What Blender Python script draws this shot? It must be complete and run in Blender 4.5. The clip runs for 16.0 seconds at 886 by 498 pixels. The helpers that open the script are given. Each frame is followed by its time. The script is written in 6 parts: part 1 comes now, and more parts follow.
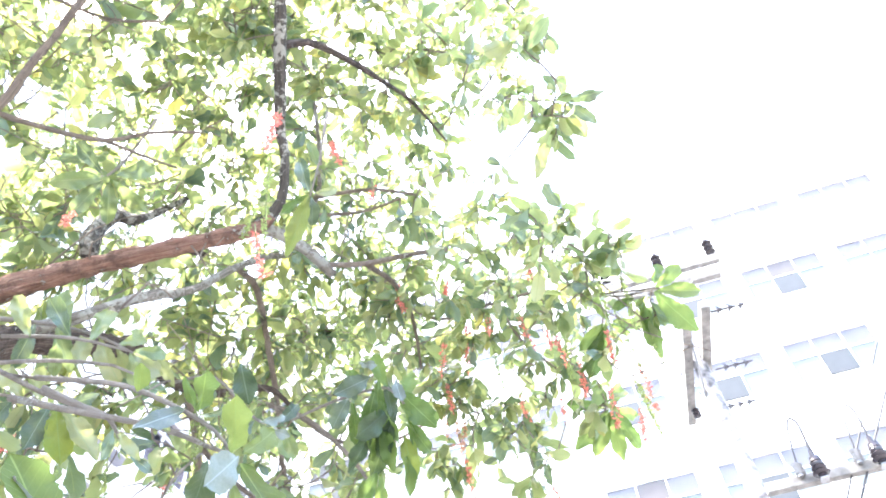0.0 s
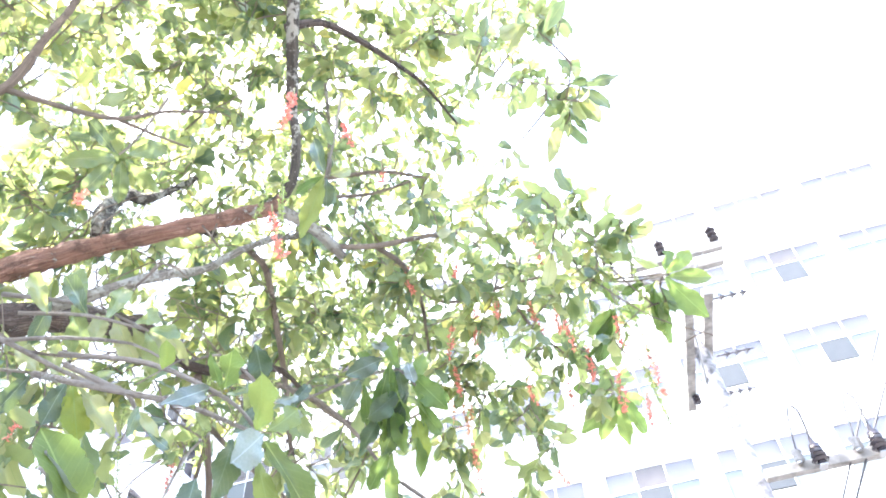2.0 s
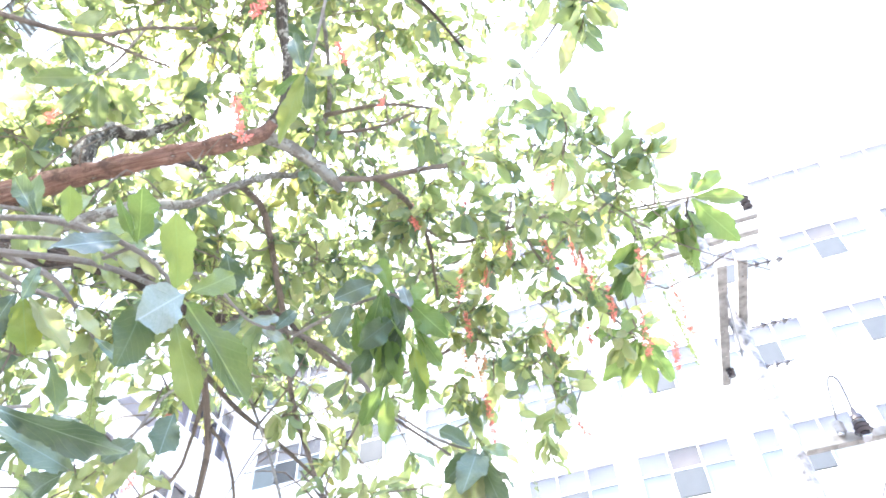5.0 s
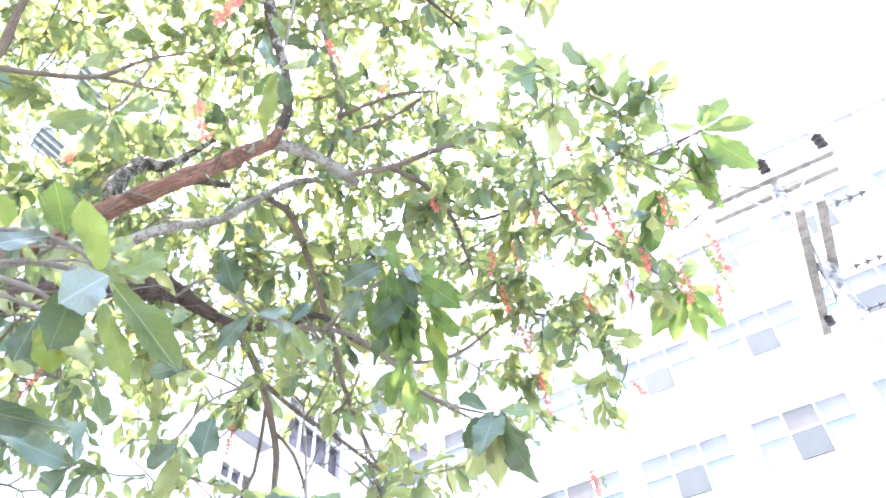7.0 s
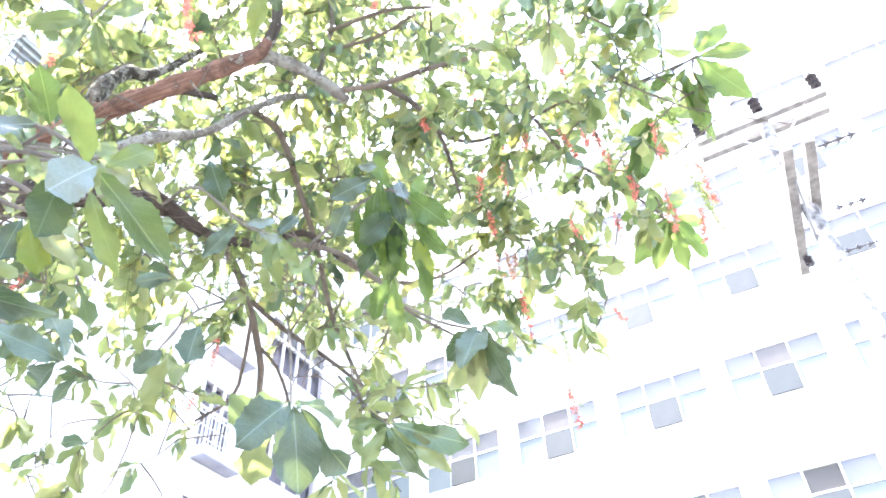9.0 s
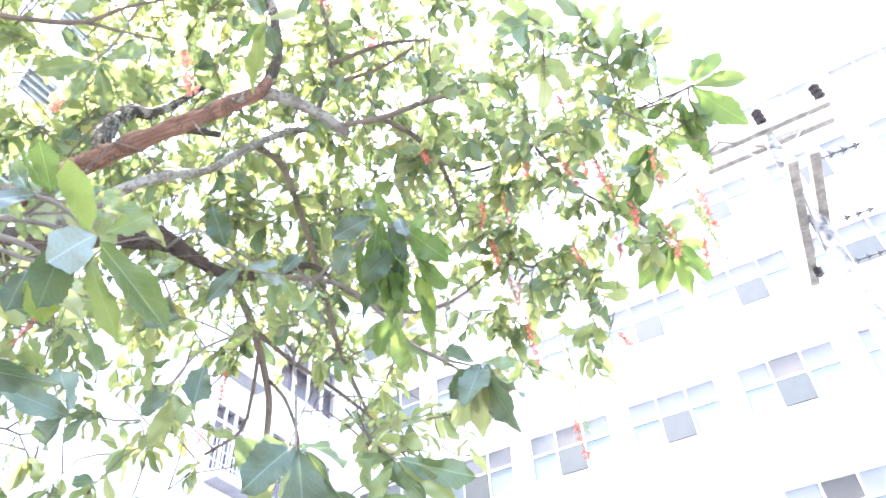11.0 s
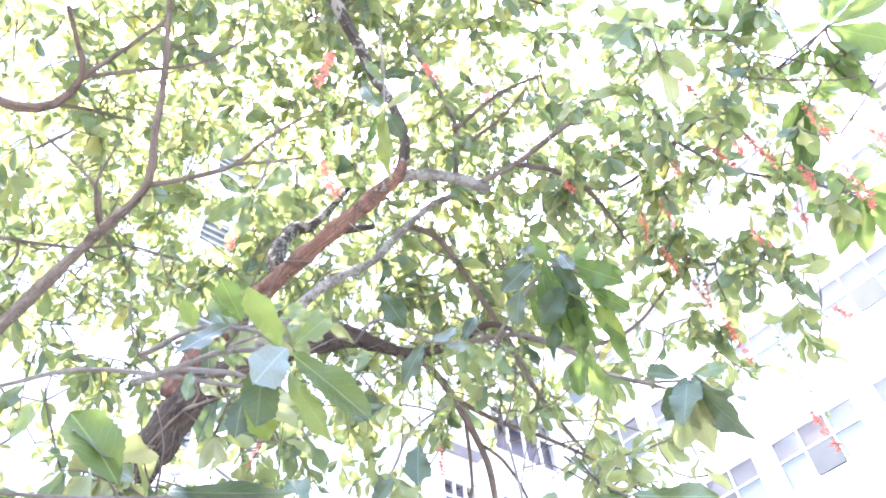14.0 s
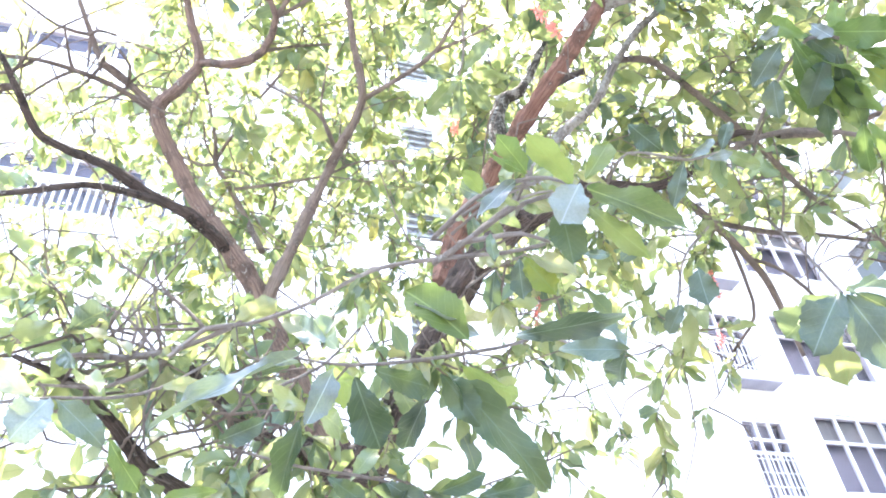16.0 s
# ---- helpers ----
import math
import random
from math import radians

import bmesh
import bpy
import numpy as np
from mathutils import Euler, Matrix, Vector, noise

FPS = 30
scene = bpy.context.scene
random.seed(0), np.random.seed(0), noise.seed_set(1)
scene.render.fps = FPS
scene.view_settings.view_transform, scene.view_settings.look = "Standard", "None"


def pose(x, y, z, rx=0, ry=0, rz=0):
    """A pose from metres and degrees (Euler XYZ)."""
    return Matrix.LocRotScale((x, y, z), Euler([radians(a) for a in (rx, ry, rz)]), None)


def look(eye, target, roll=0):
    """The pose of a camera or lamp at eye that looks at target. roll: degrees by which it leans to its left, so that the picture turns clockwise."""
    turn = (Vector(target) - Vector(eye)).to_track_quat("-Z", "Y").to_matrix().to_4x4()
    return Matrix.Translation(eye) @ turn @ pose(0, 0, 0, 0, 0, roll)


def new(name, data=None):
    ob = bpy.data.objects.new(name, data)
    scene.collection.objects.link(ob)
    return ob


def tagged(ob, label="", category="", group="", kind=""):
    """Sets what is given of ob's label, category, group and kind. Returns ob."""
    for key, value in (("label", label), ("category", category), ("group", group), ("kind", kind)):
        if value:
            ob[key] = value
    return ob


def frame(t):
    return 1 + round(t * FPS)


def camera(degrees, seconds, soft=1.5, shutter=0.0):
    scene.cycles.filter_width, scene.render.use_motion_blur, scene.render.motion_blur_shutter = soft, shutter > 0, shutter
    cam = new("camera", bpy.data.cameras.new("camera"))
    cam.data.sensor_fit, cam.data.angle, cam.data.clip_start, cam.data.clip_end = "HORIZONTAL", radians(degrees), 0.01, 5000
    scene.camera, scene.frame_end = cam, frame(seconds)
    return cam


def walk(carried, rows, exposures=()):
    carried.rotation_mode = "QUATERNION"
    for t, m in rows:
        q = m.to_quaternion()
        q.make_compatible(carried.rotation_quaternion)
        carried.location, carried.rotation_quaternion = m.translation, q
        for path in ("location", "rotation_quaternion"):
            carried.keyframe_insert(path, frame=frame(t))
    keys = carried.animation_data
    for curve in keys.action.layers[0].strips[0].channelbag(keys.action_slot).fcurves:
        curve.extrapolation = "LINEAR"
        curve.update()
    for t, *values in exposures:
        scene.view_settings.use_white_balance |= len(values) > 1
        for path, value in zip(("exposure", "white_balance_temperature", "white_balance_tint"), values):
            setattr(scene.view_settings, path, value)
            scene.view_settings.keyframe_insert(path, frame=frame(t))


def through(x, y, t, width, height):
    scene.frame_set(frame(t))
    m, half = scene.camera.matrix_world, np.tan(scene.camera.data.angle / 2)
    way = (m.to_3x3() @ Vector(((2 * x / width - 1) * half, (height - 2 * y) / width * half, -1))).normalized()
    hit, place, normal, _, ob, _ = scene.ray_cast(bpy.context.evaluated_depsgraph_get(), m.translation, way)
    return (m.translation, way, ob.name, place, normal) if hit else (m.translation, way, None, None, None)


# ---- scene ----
cam = camera(62.5, 16.0, soft=1.8)
PATH = [
    (0, (0.38, 0.672, 1.576), (0.069, 1.923, 3.105), -6.1),
    (0.5, (0.356, 0.606, 1.568), (0.044, 1.908, 3.054), -3.9),
    (1, (0.304, 0.615, 1.555), (0.003, 1.904, 3.054), -4.5),
    (1.5, (0.311, 0.635, 1.547), (0.006, 1.903, 3.064), -5.5),
    (2, (0.335, 0.659, 1.575), (0.011, 1.941, 3.076), -5.2),
    (2.5, (0.369, 0.689, 1.568), (0.016, 1.997, 3.039), -4.3),
    (3, (0.372, 0.761, 1.584), (0.0, 2.073, 3.047), -4.3),
    (3.5, (0.338, 0.84, 1.595), (-0.045, 2.168, 3.04), -3.6),
    (4, (0.304, 0.933, 1.596), (-0.022, 2.269, 3.047), -2.1),
    (4.5, (0.311, 0.956, 1.62), (-0.05, 2.262, 3.091), -0.7),
    (4.7, (0.308, 0.995, 1.6), (-0.061, 2.285, 3.083), -1.9),
    (6.8, (0.561, 1.176, 1.572), (-0.071, 2.368, 3.048), -4.0),
    (7, (0.54, 1.219, 1.513), (-0.081, 2.39, 3.01), -4.3),
    (7.5, (0.548, 1.188, 1.574), (-0.097, 2.427, 3.006), -3.3),
    (8, (0.556, 1.199, 1.527), (-0.113, 2.494, 2.896), -2.9),
    (8.5, (0.535, 1.225, 1.525), (-0.146, 2.546, 2.863), -2.5),
    (9, (0.517, 1.242, 1.481), (-0.143, 2.546, 2.846), -3.1),
    (9.2, (0.531, 1.234, 1.483), (-0.136, 2.539, 2.844), -2.4),
    (11.3, (0.572, 1.202, 1.535), (-0.089, 2.463, 2.94), -4.1),
    (11.5, (0.563, 1.202, 1.545), (-0.083, 2.457, 2.962), -4.0),
    (12, (0.567, 1.201, 1.543), (-0.02, 2.376, 3.051), -5.6),
    (12.5, (0.554, 1.22, 1.566), (-0.011, 2.323, 3.136), -5.7),
    (13, (0.556, 1.209, 1.55), (-0.05, 2.214, 3.17), -5.4),
    (13.5, (0.574, 1.207, 1.524), (-0.148, 2.143, 3.137), -5.8),
    (14, (0.578, 1.215, 1.515), (-0.366, 2.119, 3.028), -6.7),
    (14.5, (0.574, 1.203, 1.512), (-0.499, 2.031, 2.983), -5.4),
    (15, (0.546, 1.176, 1.49), (-0.61, 1.918, 2.944), -3.3),
    (15.5, (0.532, 1.137, 1.487), (-0.764, 1.771, 2.872), -2.9),
    (16, (0.472, 1.116, 1.484), (-0.953, 1.626, 2.792), -5.5),
]
walk(cam, [(t, look(eye, target, roll)) for t, eye, target, roll in PATH], exposures=[
    (0.0, 3.78, 6500, 10), (2.8, 3.78, 6500, 10), (3.5, 3.88, 6500, 10), (4.2, 3.78, 6500, 10), (12.5, 3.78, 6500, 10), (14.0, 3.79, 6350, 16),
    (14.5, 3.91, 6150, 21), (15.0, 3.85, 6250, 18), (15.5, 3.98, 6200, 21), (16.0, 3.71, 6400, 14)])

# ---- light ----
SUN_ELEVATION, SUN_AZIMUTH = 69.0, 252.0        # degrees; azimuth clockwise from +y
world = bpy.data.worlds.new("sky")
scene.world = world
world.use_nodes = True
wt = world.node_tree
wt.nodes.clear()
sky = wt.nodes.new("ShaderNodeTexSky")
sky.sky_type, sky.sun_disc = "NISHITA", False
sky.sun_elevation, sky.sun_rotation = radians(SUN_ELEVATION), radians(SUN_AZIMUTH)
sky.dust_density, sky.air_density, sky.ozone_density = 4.0, 1.2, 1.0
bg = wt.nodes.new("ShaderNodeBackground")
bg.inputs["Strength"].default_value = 0.15
wout = wt.nodes.new("ShaderNodeOutputWorld")
wt.links.new(sky.outputs[0], bg.inputs["Color"])
wt.links.new(bg.outputs[0], wout.inputs["Surface"])

a, e = radians(SUN_AZIMUTH), radians(SUN_ELEVATION)
SUN_DIR = Vector((math.sin(a) * math.cos(e), math.cos(a) * math.cos(e), math.sin(e)))
sun = new("sun", bpy.data.lights.new("sun", "SUN"))
sun.data.energy, sun.data.angle, sun.data.color = 2.6, radians(0.53), (1.0, 0.96, 0.9)
sun.matrix_world = look(SUN_DIR * 60, (0, 0, 0))


# ---- materials ----
def material(name):
    m = bpy.data.materials.new(name)
    m.use_nodes = True
    nt = m.node_tree
    b = nt.nodes["Principled BSDF"]
    return m, nt, b


def node(nt, kind, **values):
    n = nt.nodes.new(kind)
    for k, v in values.items():
        n.inputs[k].default_value = v
    return n


def ramp(nt, fac, stops):
    r = nt.nodes.new("ShaderNodeValToRGB")
    els = r.color_ramp.elements
    while len(els) < len(stops):
        els.new(0.5)
    for el, (p, c) in zip(els, stops):
        el.position, el.color = p, (*c, 1)
    nt.links.new(fac, r.inputs["Fac"])
    return r


def mixed(nt, fac, c1, c2, blend="MIX"):
    m = nt.nodes.new("ShaderNodeMix")
    m.data_type, m.blend_type = "RGBA", blend
    for sock, v in ((m.inputs[0], fac), (m.inputs[6], c1), (m.inputs[7], c2)):
        if isinstance(v, (int, float)):
            sock.default_value = v
        elif isinstance(v, tuple):
            sock.default_value = (*v, 1)
        else:
            nt.links.new(v, sock)
    return m.outputs[2]


def plain(name, color, rough=0.6, metal=0.0, spread=0.12, scale=6.0, bump=0.15, fine=60.0):
    """A surface of one colour with stains, grain and a fine relief."""
    m, nt, b = material(name)
    co = nt.nodes.new("ShaderNodeTexCoord")
    big = node(nt, "ShaderNodeTexNoise", Scale=scale, Detail=5.0)
    small = node(nt, "ShaderNodeTexNoise", Scale=fine, Detail=3.0)
    for n in (big, small):
        nt.links.new(co.outputs["Object"], n.inputs["Vector"])
    dark = tuple(c * (1 - spread) for c in color)
    light = tuple(min(1.0, c * (1 + spread)) for c in color)
    c = ramp(nt, big.outputs["Fac"], [(0.3, dark), (0.7, light)]).outputs[0]
    g = ramp(nt, small.outputs["Fac"], [(0.3, (0.92, 0.92, 0.92)), (0.7, (1, 1, 1))]).outputs[0]
    nt.links.new(mixed(nt, 1.0, c, g, "MULTIPLY"), b.inputs["Base Color"])
    b.inputs["Roughness"].default_value, b.inputs["Metallic"].default_value = rough, metal
    bp = node(nt, "ShaderNodeBump", Strength=bump, Distance=0.01)
    nt.links.new(small.outputs["Fac"], bp.inputs["Height"])
    nt.links.new(bp.outputs[0], b.inputs["Normal"])
    return m


def bark(name, tones, lichen=0.0, scale=1.0):
    """Furrowed bark; lichen: how much of it pale crusts cover."""
    m, nt, b = material(name)
    co = nt.nodes.new("ShaderNodeTexCoord")
    mp = node(nt, "ShaderNodeMapping", Scale=(1.0, 1.0, 0.22))
    uv = nt.nodes.new("ShaderNodeUVMap")
    su = node(nt, "ShaderNodeMapping", Scale=(9.0, 1.6, 1.0))
    nt.links.new(uv.outputs[0], su.inputs["Vector"])
    furrow = node(nt, "ShaderNodeTexNoise", Scale=3.2 * scale, Detail=6.0, Roughness=0.7)
    nt.links.new(su.outputs[0], furrow.inputs["Vector"])
    patch = node(nt, "ShaderNodeTexNoise", Scale=14.0 * scale, Detail=5.0, Roughness=0.65)
    nt.links.new(co.outputs["Object"], patch.inputs["Vector"])
    c = ramp(nt, furrow.outputs["Fac"], [(0.3, tones[0]), (0.5, tones[1]), (0.68, tones[2])]).outputs[0]
    worn = node(nt, "ShaderNodeTexNoise", Scale=7.0 * scale, Detail=6.0, Roughness=0.75)
    nt.links.new(co.outputs["Object"], worn.inputs["Vector"])
    c = mixed(nt, ramp(nt, worn.outputs["Fac"], [(0.50, (0, 0, 0)), (0.60, (0.8, 0.8, 0.8))]).outputs[0], c, tones[0])
    crust = node(nt, "ShaderNodeTexNoise", Scale=55.0 * scale, Detail=4.0, Roughness=0.75)
    nt.links.new(co.outputs["Object"], crust.inputs["Vector"])
    both = nt.nodes.new("ShaderNodeMath")
    both.operation = "MULTIPLY_ADD"
    both.inputs[1].default_value = 0.6
    nt.links.new(crust.outputs["Fac"], both.inputs[0])
    nt.links.new(patch.outputs["Fac"], both.inputs[2])
    edge = 1.04 - 0.36 * lichen
    lf = ramp(nt, both.outputs[0], [(edge - 0.03, (0, 0, 0)), (edge + 0.04, (1, 1, 1))]).outputs[0]
    nt.links.new(mixed(nt, lf, c, mixed(nt, crust.outputs["Fac"], (0.26, 0.245, 0.215), (0.56, 0.54, 0.49))), b.inputs["Base Color"])
    b.inputs["Roughness"].default_value = 0.85
    rise = nt.nodes.new("ShaderNodeMath")
    rise.operation = "ADD"
    nt.links.new(furrow.outputs["Fac"], rise.inputs[0])
    nt.links.new(both.outputs[0], rise.inputs[1])
    bp = node(nt, "ShaderNodeBump", Strength=1.0, Distance=0.028)
    nt.links.new(rise.outputs[0], bp.inputs["Height"])
    nt.links.new(bp.outputs[0], b.inputs["Normal"])
    return m


def leaf_material(name, joined, toned=None, through=0.14):
    """Waxy leaf: upper colour, light coming through, midrib and side veins."""
    m, nt, b = material(name)
    if joined:
        rnd = nt.nodes.new("ShaderNodeNewGeometry").outputs["Random Per Island"]
    else:
        rnd = nt.nodes.new("ShaderNodeObjectInfo").outputs["Random"]
    co = nt.nodes.new("ShaderNodeTexCoord")
    uv = nt.nodes.new("ShaderNodeUVMap")
    sep = nt.nodes.new("ShaderNodeSeparateXYZ")
    nt.links.new(uv.outputs[0], sep.inputs[0])

    def math_node(op, a, c=None):
        n = nt.nodes.new("ShaderNodeMath")
        n.operation = op
        for sock, v in ((n.inputs[0], a), (n.inputs[1], c)):
            if v is None:
                continue
            if isinstance(v, (int, float)):
                sock.default_value = v
            else:
                nt.links.new(v, sock)
        return n.outputs[0]
    across = math_node("ABSOLUTE", math_node("SUBTRACT", sep.outputs[0], 0.5))
    along = math_node("SUBTRACT", math_node("MULTIPLY", sep.outputs[1], 9.0), math_node("MULTIPLY", across, 5.0))
    veins = math_node("ABSOLUTE", math_node("SUBTRACT", math_node("FRACT", along), 0.5))
    vein_fac = ramp(nt, veins, [(0.0, (1, 1, 1)), (0.09, (0, 0, 0))]).outputs[0]
    rib_fac = ramp(nt, across, [(0.0, (1, 1, 1)), (0.010, (1, 1, 1)), (0.020, (0, 0, 0))]).outputs[0]
    spread = [0.18, 0.28, 0.38, 0.44] if not joined else [0.32, 0.40, 0.50, 0.56]
    tone = ramp(nt, rnd, [(0.0, (0.052, 0.086, 0.066)), (0.22, (0.060, 0.106, 0.064)), (0.34, (0.088, 0.136, 0.056)), (0.60, (0.124, 0.160, 0.064)),
                          (0.94, (0.168, 0.178, 0.115)), (1.0, (0.190, 0.190, 0.070))]).outputs[0]
    if joined:
        tone = mixed(nt, 1.0, tone, (1.30, 1.30, 1.55), "MULTIPLY")
    if toned:
        tone = ramp(nt, rnd, [(0.0, tuple(v * 0.75 for v in toned)), (1.0, tuple(v * 1.25 for v in toned))]).outputs[0]
    blot = node(nt, "ShaderNodeTexNoise", Scale=22.0, Detail=4.0)
    nt.links.new(co.outputs["Object"], blot.inputs["Vector"])
    tone = mixed(nt, 1.0, tone, ramp(nt, blot.outputs["Fac"], [(0.3, (0.82, 0.85, 0.8)), (0.7, (1.1, 1.06, 1.0))]).outputs[0], "MULTIPLY")
    rib_tone = (0.20, 0.25, 0.12) if toned is None else tuple(v * 1.6 + 0.03 for v in toned)
    top = mixed(nt, rib_fac, mixed(nt, 0.10, tone, mixed(nt, vein_fac, tone, (0.18, 0.23, 0.09))), rib_tone)
    glow = ramp(nt, rnd, [(0.0, (0.20, 0.27, 0.105)), (0.3, (0.30, 0.365, 0.135)), (0.6, (0.38, 0.43, 0.155)), (0.95, (0.475, 0.49, 0.185)), (1.0, (0.51, 0.46, 0.115))]).outputs[0]
    glow = mixed(nt, rib_fac, mixed(nt, 0.28, glow, mixed(nt, vein_fac, glow, (0.36, 0.44, 0.13))), (0.30, 0.36, 0.11))
    nt.links.new(top, b.inputs["Base Color"])
    dull = toned is not None and through < 0.5
    b.inputs["Roughness"].default_value = 0.42 if dull else 0.32
    b.inputs["Specular IOR Level"].default_value = 0.35 if dull else 0.7
    if dull:
        glow = mixed(nt, 1.0, glow, (0.72, 0.84, 0.66), "MULTIPLY")
    b.inputs["Coat Weight"].default_value = 0.0 if dull else 0.30
    b.inputs["Coat Roughness"].default_value = 0.24
    bp = node(nt, "ShaderNodeBump", Strength=0.28, Distance=0.005)
    nt.links.new(vein_fac, bp.inputs["Height"])
    nt.links.new(bp.outputs[0], b.inputs["Normal"])
    tr = nt.nodes.new("ShaderNodeBsdfTranslucent")
    nt.links.new(glow, tr.inputs["Color"])
    mx = nt.nodes.new("ShaderNodeMixShader")
    thin = ramp(nt, rnd, [(p, (v, v, v)) for p, v in zip((0.0, 0.16, 0.30, 1.0), spread)]).outputs[0]
    if toned:
        mx.inputs[0].default_value = through
    else:
        nt.links.new(thin, mx.inputs[0])
    nt.links.new(b.outputs[0], mx.inputs[1])
    nt.links.new(tr.outputs[0], mx.inputs[2])
    nt.links.new(mx.outputs[0], nt.nodes["Material Output"].inputs["Surface"])
    return m


def petal_material(name, color):
    m, nt, b = material(name)
    rnd = nt.nodes.new("ShaderNodeNewGeometry").outputs["Random Per Island"]
    c = ramp(nt, rnd, [(0.0, tuple(v * 0.75 for v in color)), (1.0, tuple(min(1, v * 1.25 + 0.02) for v in color))]).outputs[0]
    nt.links.new(c, b.inputs["Base Color"])
    b.inputs["Roughness"].default_value = 0.5
    tr = nt.nodes.new("ShaderNodeBsdfTranslucent")
    nt.links.new(c, tr.inputs["Color"])
    mx = nt.nodes.new("ShaderNodeMixShader")
    mx.inputs[0].default_value = 0.4
    nt.links.new(b.outputs[0], mx.inputs[1])
    nt.links.new(tr.outputs[0], mx.inputs[2])
    nt.links.new(mx.outputs[0], nt.nodes["Material Output"].inputs["Surface"])
    return m


def glass_material(name, tint, clear=0.55):
    m, nt, b = material(name)
    nt.nodes.remove(b)
    tp = nt.nodes.new("ShaderNodeBsdfTransparent")
    tp.inputs["Color"].default_value = (*tint, 1)
    gl = nt.nodes.new("ShaderNodeBsdfGlossy")
    gl.inputs["Roughness"].default_value = 0.04
    gl.inputs["Color"].default_value = (0.85, 0.9, 1.0, 1)
    mx = nt.nodes.new("ShaderNodeMixShader")
    mx.inputs[0].default_value = 1 - clear
    nt.links.new(tp.outputs[0], mx.inputs[1])
    nt.links.new(gl.outputs[0], mx.inputs[2])
    nt.links.new(mx.outputs[0], nt.nodes["Material Output"].inputs["Surface"])
    return m


BARK_RED = bark("bark_red", [(0.15, 0.088, 0.066), (0.36, 0.19, 0.14), (0.52, 0.33, 0.26)], 0.10, 1.3)
BARK_BROWN = bark("bark_brown", [(0.13, 0.092, 0.075), (0.29, 0.20, 0.16), (0.44, 0.33, 0.27)], 0.12, 1.3)
BARK_DARK = bark("bark_dark", [(0.030, 0.022, 0.019), (0.12, 0.088, 0.075), (0.30, 0.23, 0.20)], 0.15, 1.7)
BARK_LICHEN = bark("bark_lichen", [(0.030, 0.026, 0.023), (0.085, 0.072, 0.062), (0.17, 0.145, 0.125)], 0.56)
BARK_PALE = bark("bark_pale", [(0.12, 0.105, 0.092), (0.26, 0.23, 0.20), (0.42, 0.38, 0.34)], 0.68)
BARK_TWIG = bark("bark_twig", [(0.17, 0.13, 0.11), (0.30, 0.235, 0.195), (0.42, 0.34, 0.28)], 0.10)
BARK_GREY = bark("bark_grey", [(0.24, 0.20, 0.175), (0.40, 0.345, 0.305), (0.54, 0.48, 0.43)], 0.22)
LEAF = leaf_material("leaf", False)
FOLIAGE = leaf_material("foliage", True)
# bluish base colour holds the sheen of the sky on the leaf
SHEEN_LEAF = leaf_material("sheen_leaf", False, (0.066, 0.093, 0.082))
# leaf in shade: the shade is put into a darker base colour
SHADED_LEAF = leaf_material("shaded_leaf", False, (0.030, 0.053, 0.036), 0.20)
# leaf with sun behind it: the yellow-green is partly painted sunlight
SUNLIT_LEAF = leaf_material("sunlit_leaf", False, (0.092, 0.132, 0.030), 0.36)
OLIVE_LEAF = leaf_material("olive_leaf", False, (0.105, 0.130, 0.050), 0.36)
GREEN_LEAF = leaf_material("green_leaf", False, (0.066, 0.118, 0.034), 0.38)
PALE_LEAF = leaf_material("pale_leaf", False, (0.150, 0.182, 0.200))
PETAL_RED = petal_material("petal_red", (0.74, 0.235, 0.190))
PETAL_ORANGE = petal_material("petal_orange", (0.55, 0.26, 0.14))
BUD = petal_material("bud_green", (0.30, 0.38, 0.12))
STALK = plain("stalk", (0.16, 0.17, 0.06), 0.6)
PLASTER = plain("white_plaster", (0.80, 0.80, 0.79), 0.85, spread=0.03, scale=0.6, fine=30)
FRAME = plain("white_window_frame", (0.80, 0.80, 0.80), 0.45, spread=0.03)
GLASS = glass_material("window_glass", (0.90, 0.87, 0.88), 0.965)
FROSTED = plain("frosted_pane", (0.150, 0.168, 0.168), 0.35, spread=0.05, scale=2)
# behind panes this colour carries the sky's reflection; the vent slats share it
BLUE_GREY = plain("pale_blue_grey", (0.262, 0.276, 0.254), 0.8, spread=0.15, scale=1.5)
BROWN = plain("brown_pane", (0.105, 0.092, 0.090), 0.4, spread=0.12, scale=2)
SASH_GLASS = plain("sash_glass", (0.066, 0.068, 0.068), 0.3, spread=0.1, scale=2)
# grey that stands in for the shade under the wing's slabs
SHADE_PANEL = plain("slab_shade_grey", (0.30, 0.29, 0.33), 0.8, spread=0.15, scale=2)
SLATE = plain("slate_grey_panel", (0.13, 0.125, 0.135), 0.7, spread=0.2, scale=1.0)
# backing behind wing openings: the rooms' dimness is put into this grey
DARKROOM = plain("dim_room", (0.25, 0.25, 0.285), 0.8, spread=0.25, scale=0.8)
STEEL = plain("galvanised_steel", (0.28, 0.28, 0.29), 0.45, metal=0.7)
TIMBER = plain("weathered_timber", (0.215, 0.206, 0.198), 0.9, spread=0.38, scale=7, bump=0.5)
CONCRETE = plain("pole_concrete", (0.26, 0.255, 0.27), 0.9, spread=0.75, scale=9)
PORCELAIN = plain("brown_porcelain", (0.030, 0.024, 0.030), 0.25)
RUBBER = plain("cable_rubber", (0.03, 0.03, 0.035), 0.6)
# ground stays out of view; its grey is set to light the leaves from below
BOUNCE_GROUND = plain("bounce_ground_grey", (0.155, 0.152, 0.152), 0.9, spread=0.2, scale=0.7, bump=0.4)


